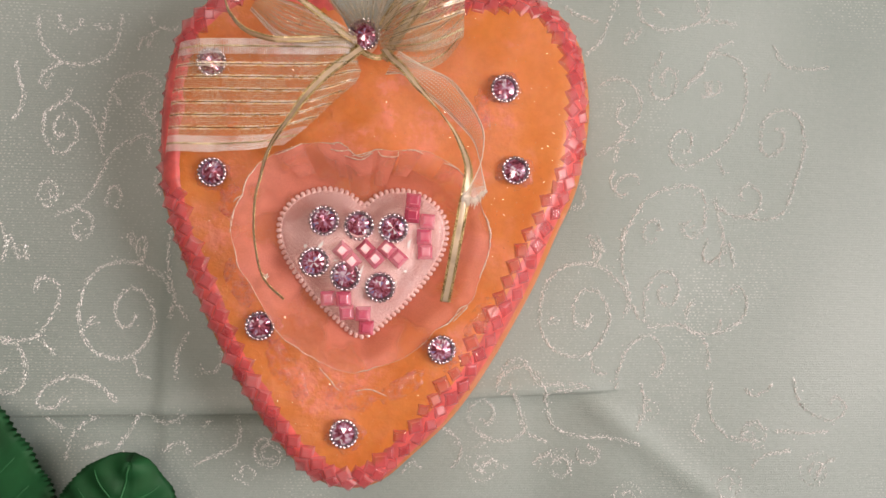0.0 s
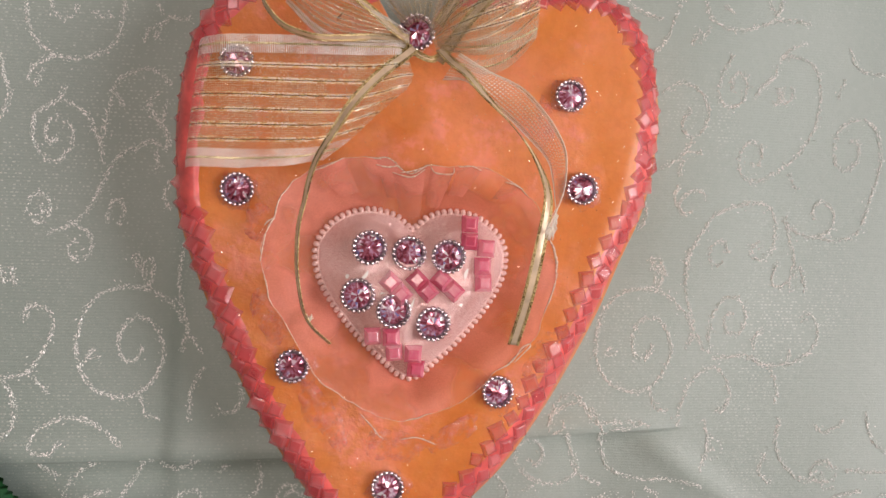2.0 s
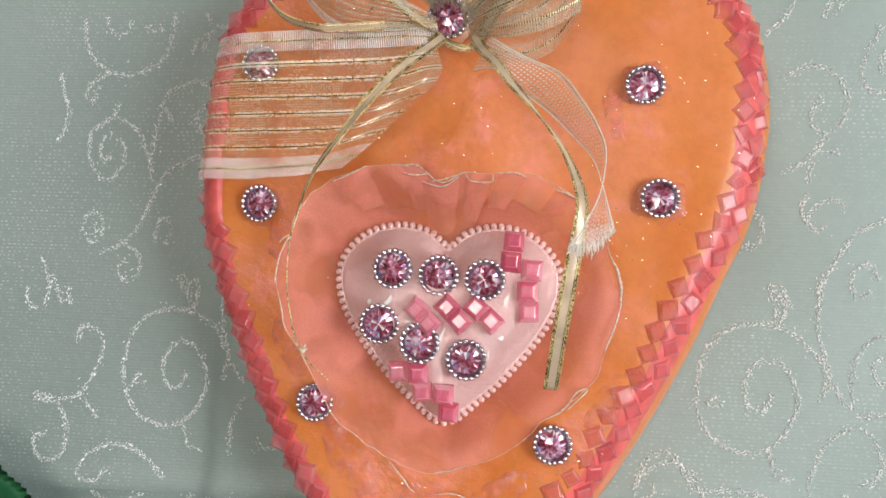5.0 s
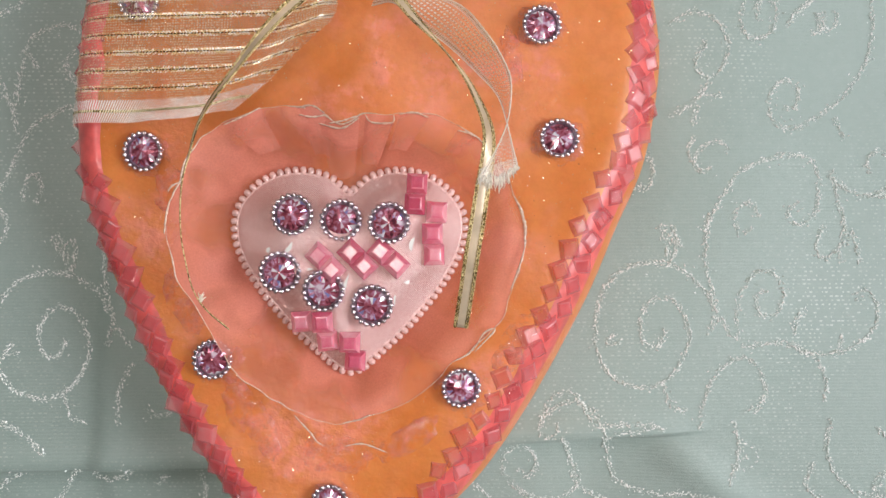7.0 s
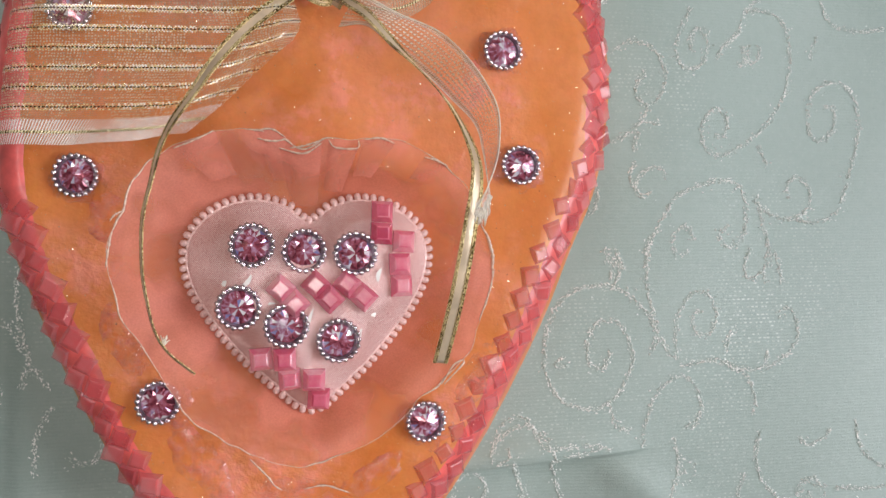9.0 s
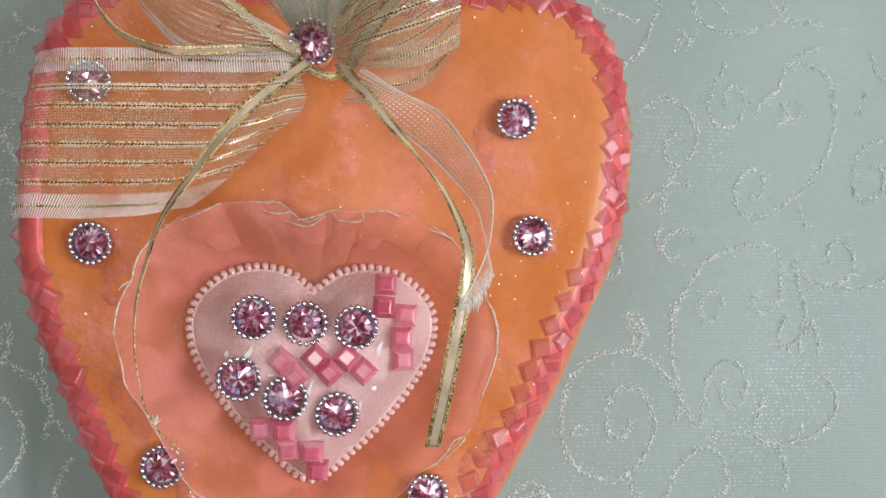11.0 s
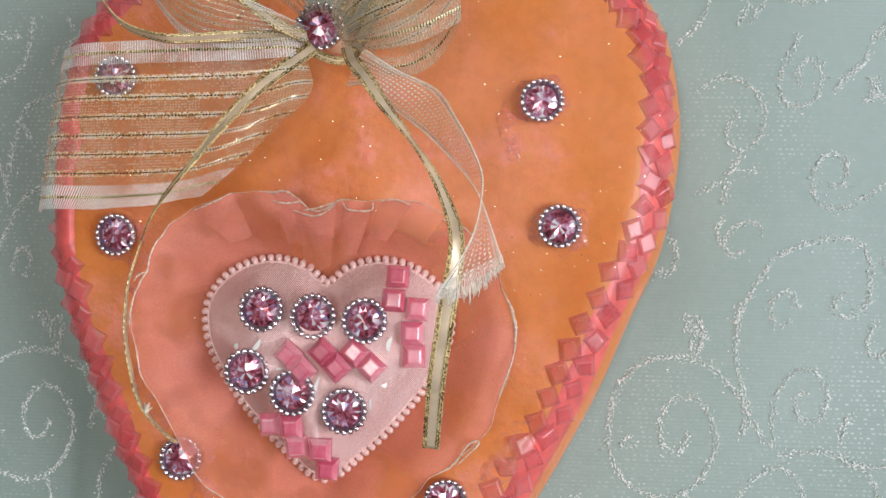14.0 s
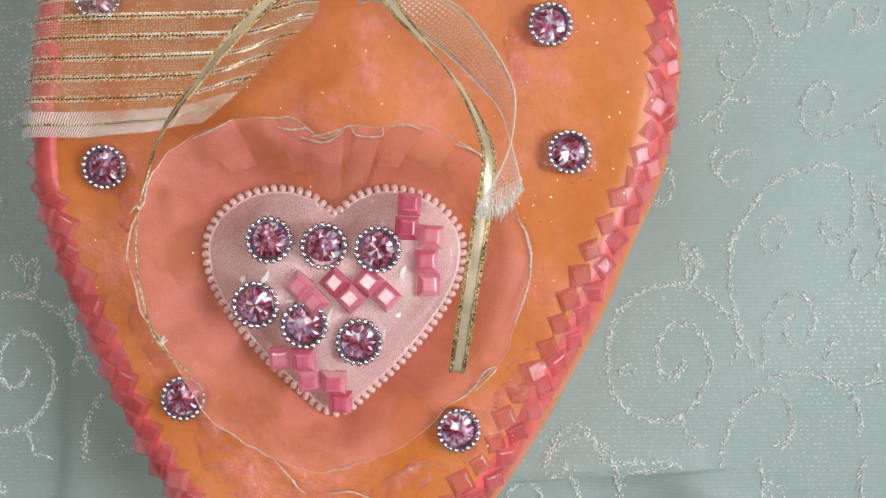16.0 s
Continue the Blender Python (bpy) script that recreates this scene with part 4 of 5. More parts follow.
def wide_ribbon(guides, bulge=0.0, n=70, stripes=6, name="organza_band"):
    """A sheer ribbon between two edges: woven border strips and gold stripes are sub-parts."""
    bm = bmesh.new()
    sheet(bm, [ruled(guides, v, bulge, n) for v in np.linspace(0, 1, 13)])
    band = part(name, bm, TAIL_ORGANZA if name == "organza_tail" else ORGANZA if name == "organza_band" else LOOP_ORGANZA, BOW, "sheer organza with gold stripes")
    for v0, v1 in ((0.0, 0.14), (0.86, 1.0)):
        bm = bmesh.new()
        rows = [ruled(guides, v, bulge, n) for v in np.linspace(v0, v1, 4)]
        sheet(bm, [[(x, y, z + 0.0003) for x, y, z in r] for r in rows])
        part("woven_border", bm, TAIL_BORDER if name == "organza_tail" else LOOP_BORDER if name == "organza_loop" else BORDER, band, "white woven edge")
    for v in [0.07, 0.93] + [0.5 + 0.112 * (k + 0.5 - stripes / 2) + 0.011 for k in range(stripes)]:
        half = 0.008 if v in (0.07, 0.93) else 0.019
        bm = bmesh.new()
        rows = [ruled(guides, w, bulge, n) for w in (v - half, v, v + half)]
        rows = [[(x, y, z + 0.00055 + (0.00006 if j == 1 else 0)) for x, y, z in r] for j, r in enumerate(rows)]
        sheet(bm, rows)
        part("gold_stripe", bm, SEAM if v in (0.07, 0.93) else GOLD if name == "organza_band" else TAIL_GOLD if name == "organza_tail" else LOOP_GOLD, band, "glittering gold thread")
    if name == "organza_tail":
        for line in guides:
            bm = bmesh.new()
            tube(bm, [(x, y, z + 0.0003) for x, y, z in map(settle, spline(line, 90))], lambda i: 0.00011 + 0.00004 * (i % 2), 5)
            part("edge_cord", bm, FRAY, band, "white corded edge")
    return band


def satin_ribbon(points, width, turns=(20, 20), n=84, name="satin_tail"):
    """A narrow ribbon along a line; its gold chain edges are sub-parts."""
    line = [Vector(settle(p)) for p in spline(points, n)]
    left, right = [], []
    for i, p in enumerate(line):
        d = line[min(i + 1, n - 1)] - line[max(i - 1, 0)]
        side = Vector((d.y, -d.x, 0)).normalized()
        tip = radians(np.interp(i / (n - 1), np.linspace(0, 1, len(turns)), turns))
        side = (side * math.cos(tip) + Vector((0, 0, math.sin(tip)))).normalized() * width / 2
        left.append(p - side)
        right.append(p + side)
    bm = bmesh.new()
    rows = []
    for v in (0, 0.25, 0.5, 0.75, 1):
        rows.append([tuple(l * (1 - v) + r * v + Vector((0, 0, 0.00025 * 4 * v * (1 - v)))) for l, r in zip(left, right)])
    sheet(bm, rows)
    tail = part(name, bm, CREAM, BOW, "cream satin ribbon with gold edges")
    mod = tail.modifiers.new("thickness", "SOLIDIFY")
    mod.thickness = 0.00015
    for edge, other in ((left, right), (right, left)):
        bm = bmesh.new()
        rows = [[tuple(u * (1 - f) + w * f + Vector((0, 0, lift))) for u, w in zip(edge, other)] for f, lift in ((0.0, 0.0), (0.01, 0.00022), (0.10, 0.00030), (0.19, 0.00022), (0.20, 0.0001))]
        sheet(bm, rows)
        mid = [u * 0.89 + w * 0.11 for u, w in zip(edge, other)]
        for i in range(n - 1):
            p, q = mid[i], mid[i + 1]
            side = (other[i] - edge[i]).normalized() * 0.00032
            up = Vector((0, 0, 0.00042 + 0.00008 * (i % 2)))
            ring = [(p + q) / 2 + (q - p) * 0.62 * math.cos(t) + side * math.sin(t) + up for t in np.linspace(0, 2 * math.pi, 10)]
            tube(bm, ring, 0.00012, 4)
        part("gold_chain", bm, CHAIN, tail, "gold chain stitch")
    return tail


GATHER_V = (0.0, 0.2, 0.4, 0.5, 0.65, 0.8, 0.9, 1.0)
GATHER_X = (-0.0285, -0.0275, -0.0258, -0.0280, -0.0340, -0.0400, -0.0440, -0.0500)
GATHER_UP = (0.0, 0.0022, 0.0044, 0.0052, 0.0052, 0.0046, 0.0040, 0.0030)


def band_guide(v):
    """Stripes of the band run level from the plaque's edge, then sweep up a little and tuck under where it is gathered."""
    y = 0.0638 - 0.0356 * v
    ex, ey = float(np.interp(v, GATHER_V, GATHER_X)), y + float(np.interp(v, GATHER_V, GATHER_UP))
    return [(-0.0852 - 0.0022 * v, y - 0.0002, 0.0315 + 0.004 * v), (-0.0838 - 0.0022 * v, y, 0.0345 + 0.004 * v), (-0.0805 - 0.0015 * v, y, 0.0372 + 0.003 * v), (-0.073, y, 0.0400), (ex - 0.017, y + 0.0002, 0.0418), (ex - 0.009, y + 0.25 * (ey - y), 0.0422),
            (ex - 0.003, y + 0.72 * (ey - y), 0.0415), (ex, ey, 0.0390)]


wide_ribbon([band_guide(v) for v in np.linspace(0, 1, 9)], 0.0008)
wide_ribbon([[(-0.0140, 0.0600, 0.046), (-0.0065, 0.0545, 0.050), (0.0018, 0.0496, 0.054), (0.0066, 0.0423, 0.061), (0.0101, 0.0359, 0.064), (0.0118, 0.0305, 0.0655), (0.0110, 0.0225, 0.0685), (0.0084, 0.0160, 0.0715), (0.0057, 0.0114, 0.0740)],
            [(-0.0182, 0.0535, 0.0430), (-0.0125, 0.0515, 0.050), (-0.0070, 0.0470, 0.0500), (-0.0005, 0.0420, 0.0500), (0.0050, 0.0365, 0.0510), (0.0094, 0.0310, 0.0530), (0.0116, 0.0255, 0.0500), (0.0132, 0.0205, 0.0460), (0.0140, 0.0182, 0.0440)]], 0.001, 60, 6, "organza_tail")
wide_ribbon([[(-0.0277, 0.0639, 0.0400), (-0.0374, 0.0613, 0.0440), (-0.0453, 0.0608, 0.0455), (-0.0524, 0.0638, 0.0445), (-0.0610, 0.0729, 0.0400)],
             [(-0.0271, 0.0663, 0.0410), (-0.0337, 0.0682, 0.0470), (-0.0405, 0.0711, 0.0475), (-0.0468, 0.0737, 0.0460), (-0.0553, 0.0772, 0.0420)]], 0.003, 50, 6, "organza_end")
wide_ribbon([[(-0.0197, 0.0629, 0.0400), (-0.0137, 0.0595, 0.0470), (-0.0068, 0.0581, 0.0525), (-0.0003, 0.0594, 0.0535), (0.0059, 0.0635, 0.0516)],
             [(-0.0222, 0.0684, 0.0400), (-0.0174, 0.0777, 0.0520), (-0.0089, 0.0843, 0.0580), (-0.0009, 0.0883, 0.0580), (0.0060, 0.0901, 0.0540)]], 0.005, 50, 6, "organza_loop")
wide_ribbon([[(-0.0193, 0.0607, 0.0380), (-0.0121, 0.0566, 0.0420), (-0.0055, 0.0556, 0.0430), (0.0007, 0.0580, 0.0455), (0.0059, 0.0633, 0.0508)],
             [(-0.0223, 0.0674, 0.0390), (-0.0155, 0.0772, 0.0430), (-0.0088, 0.0841, 0.0450), (-0.0017, 0.0880, 0.0470), (0.0059, 0.0898, 0.0530)]], 0.002, 50, 6, "organza_loop")
wide_ribbon([[(-0.0283, 0.0685, 0.0380), (-0.0356, 0.0739, 0.0480), (-0.0396, 0.0845, 0.0550), (-0.0362, 0.0966, 0.0540)],
             [(-0.0213, 0.0685, 0.0380), (-0.0177, 0.0760, 0.0470), (-0.0123, 0.0856, 0.0530), (-0.0093, 0.0966, 0.0530)]], 0.006, 40, 6, "organza_loop")
satin_ribbon([(-0.0262, 0.0625, 0.0400), (-0.0355, 0.0535, 0.044), (-0.0422, 0.0454, 0.046), (-0.0466, 0.0369, 0.05), (-0.05, 0.03, 0.0535), (-0.0516, 0.0239, 0.057), (-0.0525, 0.0179, 0.059), (-0.0537, 0.0114, 0.06), (-0.0539, 0.0027, 0.06), (-0.0533, -0.0037, 0.059), (-0.0522, -0.0093, 0.058), (-0.05, -0.0133, 0.057), (-0.0457, -0.0172, 0.0565)],
             0.0031, (-10, -15, -30, -50, -62, -69, -72, -74, -74))
satin_ribbon([(-0.0190, 0.0625, 0.0400), (-0.0162, 0.0575, 0.0465), (-0.0125, 0.0530, 0.0520), (-0.0076, 0.0462, 0.056), (-0.0031, 0.0406, 0.059), (0.0023, 0.0332, 0.0625), (0.0055, 0.0269, 0.0642), (0.0073, 0.0216, 0.065), (0.0073, 0.0168, 0.0655), (0.0064, 0.0115, 0.0655), (0.0052, 0.004, 0.0642), (0.0039, -0.0035, 0.062), (0.0028, -0.0101, 0.058), (0.0015, -0.0174, 0.0525)],
             0.0031, (25, 30, 45, 78, 58, 26, 10, 8, 8))
satin_ribbon([(-0.0277, 0.0649, 0.0400), (-0.0320, 0.0640, 0.0425), (-0.0387, 0.0625, 0.0470), (-0.0445, 0.0611, 0.0500), (-0.0503, 0.0599, 0.0530), (-0.0551, 0.0608, 0.0530), (-0.0595, 0.0626, 0.0530), (-0.0628, 0.0658, 0.0530), (-0.0648, 0.0694, 0.0530), (-0.0651, 0.0741, 0.0530), (-0.0628, 0.0791, 0.0530), (-0.0584, 0.0819, 0.0520), (-0.0533, 0.0803, 0.0500), (-0.0488, 0.0768, 0.0480), (-0.0428, 0.0731, 0.0480), (-0.0368, 0.0687, 0.0480), (-0.0318, 0.0652, 0.0460), (-0.0286, 0.0645, 0.0410)],
             0.0025, (30, 60, 66, 70, 75, 75, 60, 40, 30, 25), 130, "satin_loop")
satin_ribbon([(-0.0192, 0.0600, 0.0370), (-0.0162, 0.0638, 0.0410), (-0.0127, 0.0681, 0.0445), (-0.0093, 0.0718, 0.0470), (-0.0068, 0.0740, 0.0500), (-0.0051, 0.0769, 0.0515), (-0.0032, 0.0827, 0.0520), (-0.0026, 0.0879, 0.0490), (-0.0068, 0.0881, 0.0450), (-0.0130, 0.0792, 0.0430), (-0.0197, 0.0694, 0.0400)],
             0.0031, (10, 5, 5, 10, 15, 25, 40, 80, 60, 40, 20), 110, "satin_loop")


def build_fringe():
    """White frayed threads where the organza tail is cut."""
    rnd = random.Random(9)
    ends = spline([(0.0143, 0.0170, 0.0430), (0.0094, 0.0104, 0.0620), (0.0050, 0.0100, 0.0750)], 90)
    for k in range(90):
        t = (k + rnd.uniform(-0.4, 0.4)) / 89
        tip = ends[k] + np.array([rnd.uniform(-0.0003, 0.0003), rnd.uniform(-0.0009, 0.0005), rnd.uniform(-0.0004, 0.0004)])
        root = np.array([0.0138 - 0.0081 * t, 0.0192 - 0.0072 * t, 0.0442 + 0.0296 * t])
        tip = root + (tip - root) * rnd.uniform(0.75, 1.05)
        root = root + (tip - root) * 0.45
        bm = bmesh.new()
        tube(bm, [settle(p) for p in spline([root, (root + tip) / 2 + np.array([0.0002 + rnd.uniform(-0.0004, 0.0004), -0.0002, 0.0006]), tip], 7)], 0.00010, 5, True)
        part("frayed_thread", bm, FRAY, BOW, "pale frayed thread end")
    roots = [(0.0138 - 0.0081 * t, 0.0197 - 0.0072 * t, 0.0445 + 0.0296 * t) for t in np.linspace(0, 1, 90)]
    bm = bmesh.new()
    sheet(bm, [[settle(np.array(r) * (1 - v) + e * v + np.array([0, 0, 0.0009 * math.sin(0.7 * k) * v])) for k, (r, e) in enumerate(zip(roots, ends))] for v in np.linspace(0, 0.85, 6)])
    part("woven_end", bm, TAIL_BORDER, BOW, "white woven cut end of the organza")
    for k in range(12):
        a = rnd.uniform(0.6, 2.6)
        root = np.array([-0.0507, -0.0118, 0.0578])
        tip = root + np.array([math.cos(a) * 0.0017, math.sin(a) * 0.0020, rnd.uniform(-0.0004, 0.0008)]) * rnd.uniform(0.5, 1.1)
        bm = bmesh.new()
        tube(bm, [settle(p) for p in spline([root, (root + tip) / 2 + np.array([0.0, rnd.uniform(-0.0003, 0.0003), 0.0003]), tip], 8)], 0.00013, 5, True)
        part("frayed_thread", bm, FRAY, BOW, "pale frayed thread end")


def build_knot():
    bm = bmesh.new()
    bmesh.ops.create_uvsphere(bm, u_segments=20, v_segments=12, radius=1)
    for v in bm.verts:
        c = v.co
        f = 1 + 0.12 * noise.noise((c.x * 3, c.y * 3, c.z * 3))
        v.co = Vector((-0.0260 + c.x * 0.0040 * f, 0.0678 + c.y * 0.0036 * f, 0.0308 + c.z * 0.0070 * f))
    part("knot", bm, CREAM, BOW, "tied cream knot")


build_knot()
build_fringe()
satin_ribbon([(-0.0300, 0.0655, 0.0345), (-0.0285, 0.0632, 0.0390), (-0.0252, 0.0610, 0.0396), (-0.0215, 0.0602, 0.0380), (-0.0190, 0.0622, 0.0345)], 0.0014, (0, 0, 0), 40, "wrap")
crystal(BOW, -0.0263, 0.0681, 0.0372, 20, (3, 0), 1.06)
rim_stones()
gel_border()


# ---------------------------------------------------------------- green fabric leaves
def leaf(x, y, z, turn, length, width, lean):
    """A serrated fabric leaf with a raised midrib, its stalk at the origin."""
    bm = bmesh.new()
    n, m = 84, 8
    rows = []
    for j in range(-m, m + 1):
        row = []
        for i in range(n + 1):
            t = i / n
            w = width / 2 * math.sqrt(max(0.0, 1 - abs(2 * t ** 0.9 - 1) ** 2.2)) * (1 - 0.12 * t)
            if abs(j) == m:
                w *= 1 + 0.018 * (1 if i % 2 else -1)
            s = j / m
            row.append((t * length, s * w, 0.006 * math.sin(math.pi * t) - 0.004 * s * s + 0.0008 * math.cos(abs(s) * 6 - t * 40) - 0.0012 * math.exp(-(s / 0.05) ** 2)))
        rows.append(row)
    sheet(bm, rows)
    bmesh.ops.solidify(bm, geom=list(bm.faces), thickness=0.0004)
    ob = part("leaf", bm, LEAF)
    ob.matrix_world = pose(x, y, z, lean[0], lean[1], turn)
    top = lambda t, s: 0.006 * math.sin(math.pi * t) - 0.004 * s * s + 0.0008 * math.cos(abs(s) * 6 - t * 40)
    bm = bmesh.new()
    tube(bm, [(t * length, 0, top(t, 0) - 0.0006) for t in np.linspace(-0.02, 0.97, 30)], 0.00035, 6)
    part("midrib", bm, LEAF, ob, "darker green midrib")
    for k in range(6):
        for side in (-1, 1):
            bm = bmesh.new()
            line = []
            for q in np.linspace(0, 0.8, 10):
                t = 0.16 + 0.12 * k + 0.16 * q
                w = width / 2 * math.sqrt(max(0.0, 1 - abs(2 * t ** 0.9 - 1) ** 2.2)) * (1 - 0.12 * t)
                line.append((t * length, side * q * w, top(t, q) + 0.0001))
            tube(bm, line, 0.0003, 5, True)
            part("side_vein", bm, LEAF, ob)
    return tagged(ob, "dark green serrated fabric leaf lying on the cloth", "leaf", "artificial leaves")


leaf(-0.1465, -0.1200, 0.003, 108, 0.090, 0.062, (0, -18))
leaf(-0.1135, -0.1250, 0.003, 76, 0.060, 0.048, (0, -21))


# ---------------------------------------------------------------- embroidered scrolls on the cloth
STITCHES = []
REPEAT = (-0.1665, -0.0020)
DRIFT = (0.0020, -0.0016)


def stem(*points, again=False):
    """A stitched line through points, in tenths of a millimetre; again: the pattern's repeat is stitched too."""
    line = spline([(x / 10000, y / 10000) for x, y in points], max(6, int(sum(math.dist(a, b) for a, b in zip(points, points[1:])) / 3.6)))
    line = line + np.array(DRIFT)
    STITCHES.append(line)
    if again:
        STITCHES.append(line + np.array(REPEAT))


def curl(x, y, r, start, turns):
    """A small spiral that winds inwards."""
    t = np.linspace(0, 1, max(12, int(abs(turns) * r * 5200)))
    a = radians(start) + t * turns * 2 * math.pi
    s = r * (1 - 0.72 * t)
    STITCHES.append(np.stack([x + s * np.cos(a), y + s * np.sin(a)], 1) + np.array(DRIFT))


stem((719, -159), (672, -85), (582, -27), (474, -32), (406, -93), (378, -194), (390, -287), (444, -351), (525, -371), (593, -335), (639, -251), (626, -171), (586, -122), (536, -129), (504, -183), (514, -246), (555, -255), (574, -209), again=True)
stem((559, 85), (577, 37), (583, -11), again=True)
stem((598, 69), (606, 20), (591, -19), again=True)
stem((699, 116), (686, 35), (691, -46), (712, -126), (726, -191), again=True)
stem((775, -240), (776, -160), (791, -97), (837, -49), (889, -59), (912, -116), (882, -172), (839, -163), (833, -114), (860, -99))
stem((791, -257), (852, -251), (922, -246), (973, -272), (1025, -283), (1088, -269), (1144, -238), (1179, -174), (1170, -124), (1135, -98), (1121, -131))
stem((669, -487), (681, -410), (719, -333), (789, -289), (839, -323), (858, -387), (832, -441), (804, -432))
stem((921, -254), (1006, -298), (1029, -363), (1026, -412))
stem((412, -533), (398, -487), (368, -432), (313, -406), (249, -433), (219, -479), (239, -505), (271, -487), (264, -464))
stem((430, -496), (487, -492), (537, -480), (569, -489))
stem((1019, 789), (1092, 791), (1155, 759), (1181, 655), (1159, 542), (1109, 473), (1060, 421), (994, 379), (921, 353), (875, 386), (873, 453), (911, 487), (955, 471), (946, 412), (915, 412))
stem((838, 783), (799, 713), (787, 645), (820, 604), (874, 622), (891, 682), (871, 724), (834, 697), (840, 655))
stem((919, 640), (967, 693), (996, 719))
stem((1031, 686), (1031, 634), (991, 625))
stem((680, 67), (717, 132), (755, 196), (791, 237), (881, 270), (970, 278), (1012, 236), (1012, 144), (986, 92), (941, 87), (925, 121), (953, 145))
stem((837, 105), (818, 147), (782, 131), (770, 90), (791, 57), (821, 73))
stem((1057, 236), (1066, 169), (1088, 93), (1095, 27))
stem((1039, 228), (1108, 177), (1171, 168), (1229, 201), (1233, 260), (1189, 294), (1159, 261), (1166, 227))
stem((1180, 168), (1253, 158), (1330, 192), (1377, 311), (1415, 450), (1395, 555), (1331, 588), (1262, 552), (1237, 466), (1261, 406), (1319, 432), (1334, 501), (1297, 510))
stem((745, 282), (735, 311), (692, 311), (655, 262), (679, 230), (705, 246))
stem((587, 641), (649, 676), (717, 652), (749, 594), (737, 527), (692, 493), (659, 534), (688, 593))
stem((697, 485), (645, 418), (584, 385))
stem((667, 443), (651, 361))
stem((681, 446), (732, 440))
stem((1291, 833), (1334, 764), (1447, 750), (1516, 761))
stem((1278, 727), (1250, 657))
stem((1063, 387), (1090, 328))
stem((710, -174), (696, -221), again=True)
stem((732, -175), (758, -227), again=True)
stem((940, -223), (952, -174), (976, -154))
stem((1061, -276), (1078, -228))
stem((567, -357), (589, -421), (630, -438), again=True)
stem((433, -219), (408, -249), (449, -243), again=True)
stem((1092, 77), (1070, 11), (1081, -23))
stem((1110, 68), (1124, 10), (1131, -24))
stem((1030, 78), (1005, 29), (1024, -13), (1065, 11))
stem((-1449, 830), (-1446, 778), (-1437, 741), (-1409, 698), (-1367, 670), (-1309, 661), (-1251, 671), (-1202, 697), (-1177, 742), (-1165, 795), (-1159, 848))
stem((-1378, 834), (-1370, 800), (-1344, 781), (-1315, 790), (-1299, 825))
stem((-1270, 806), (-1229, 798), (-1192, 794))
stem((-1362, 666), (-1400, 651), (-1432, 627), (-1443, 589))
stem((-1399, 629), (-1410, 599), (-1420, 573))
stem((-1332, 573), (-1348, 541), (-1381, 514), (-1418, 486), (-1429, 442), (-1420, 391), (-1394, 357), (-1356, 341), (-1324, 368), (-1308, 407), (-1313, 447), (-1335, 469))
stem((-1352, 479), (-1380, 465), (-1391, 427), (-1374, 393), (-1356, 419))
stem((-1348, 533), (-1306, 517), (-1264, 484), (-1242, 438), (-1224, 399), (-1220, 337))
stem((-1218, 416), (-1214, 469), (-1198, 522), (-1191, 566), (-1166, 606), (-1124, 626), (-1082, 638), (-1039, 618), (-1018, 592))
stem((-1182, 558), (-1159, 519))
stem((-1055, 564), (-1079, 545), (-1075, 505), (-1045, 476), (-1032, 512), (-1033, 542))
stem((-1074, 493), (-1045, 464), (-1027, 442), (-1021, 394))
stem((-1026, 389), (-1069, 413), (-1103, 398), (-1140, 384), (-1178, 353), (-1203, 312), (-1222, 267), (-1238, 228), (-1267, 182), (-1316, 146), (-1382, 120))
stem((-1060, 387), (-1051, 344), (-1059, 320))
stem((-1016, 292), (-1032, 247), (-1014, 203))
stem((-1400, 244), (-1433, 226), (-1441, 191), (-1415, 153), (-1383, 167), (-1370, 210), (-1400, 241))
stem((-1403, 206), (-1393, 185))
stem((-1200, 154), (-1197, 198), (-1176, 230), (-1155, 213), (-1153, 178), (-1169, 150))
stem((-1096, 720), (-1090, 756), (-1051, 775), (-1026, 800), (-983, 797), (-958, 804))
stem((-1050, 732), (-1072, 739), (-1051, 763))
stem((-1061, 840), (-1043, 811))
stem((-1522, 662), (-1513, 602), (-1496, 552), (-1511, 499), (-1532, 455))
stem((-1312, 156), (-1252, 113), (-1257, 53), (-1303, 44), (-1316, 86), (-1288, 96))
stem((-1576, 99), (-1549, 29), (-1561, -49))
stem((-1541, 47), (-1504, -39))
stem((-1616, 10), (-1620, -42), (-1580, -59))
stem((-1490, 13), (-1475, -47))
stem((-1445, -157), (-1431, -105), (-1373, -121), (-1359, -171), (-1381, -239), (-1431, -309), (-1505, -329), (-1583, -316))
stem((-1581, -333), (-1504, -346), (-1467, -428), (-1488, -504), (-1554, -508), (-1579, -451), (-1533, -440))
stem((-1431, -309), (-1368, -381))
stem((-1144, -548), (-1202, -495), (-1269, -458), (-1343, -462), (-1413, -508), (-1408, -557), (-1352, -561), (-1337, -528))
stem((-1128, 56), (-1086, -10))
stem((-897, -291), (-936, -366), (-938, -462))

for x, y, r, start, turns in ((0.0183, -0.0788, 0.0070, 150, 1.4), (0.0466, -0.0788, 0.0070, 200, -1.4), (0.1217, -0.0659, 0.0055, 300, -1.4), (-0.0700, -0.0815, 0.0050, 120, 1.3), (0.0800, -0.0560, 0.0045, 250, 1.2),
                              (0.1450, -0.0800, 0.0075, 30, 1.5), (0.1100, -0.0850, 0.0065, 100, -1.4), (0.0720, -0.0900, 0.0060, 0, 1.4)):
    curl(x, y, r, start, turns)
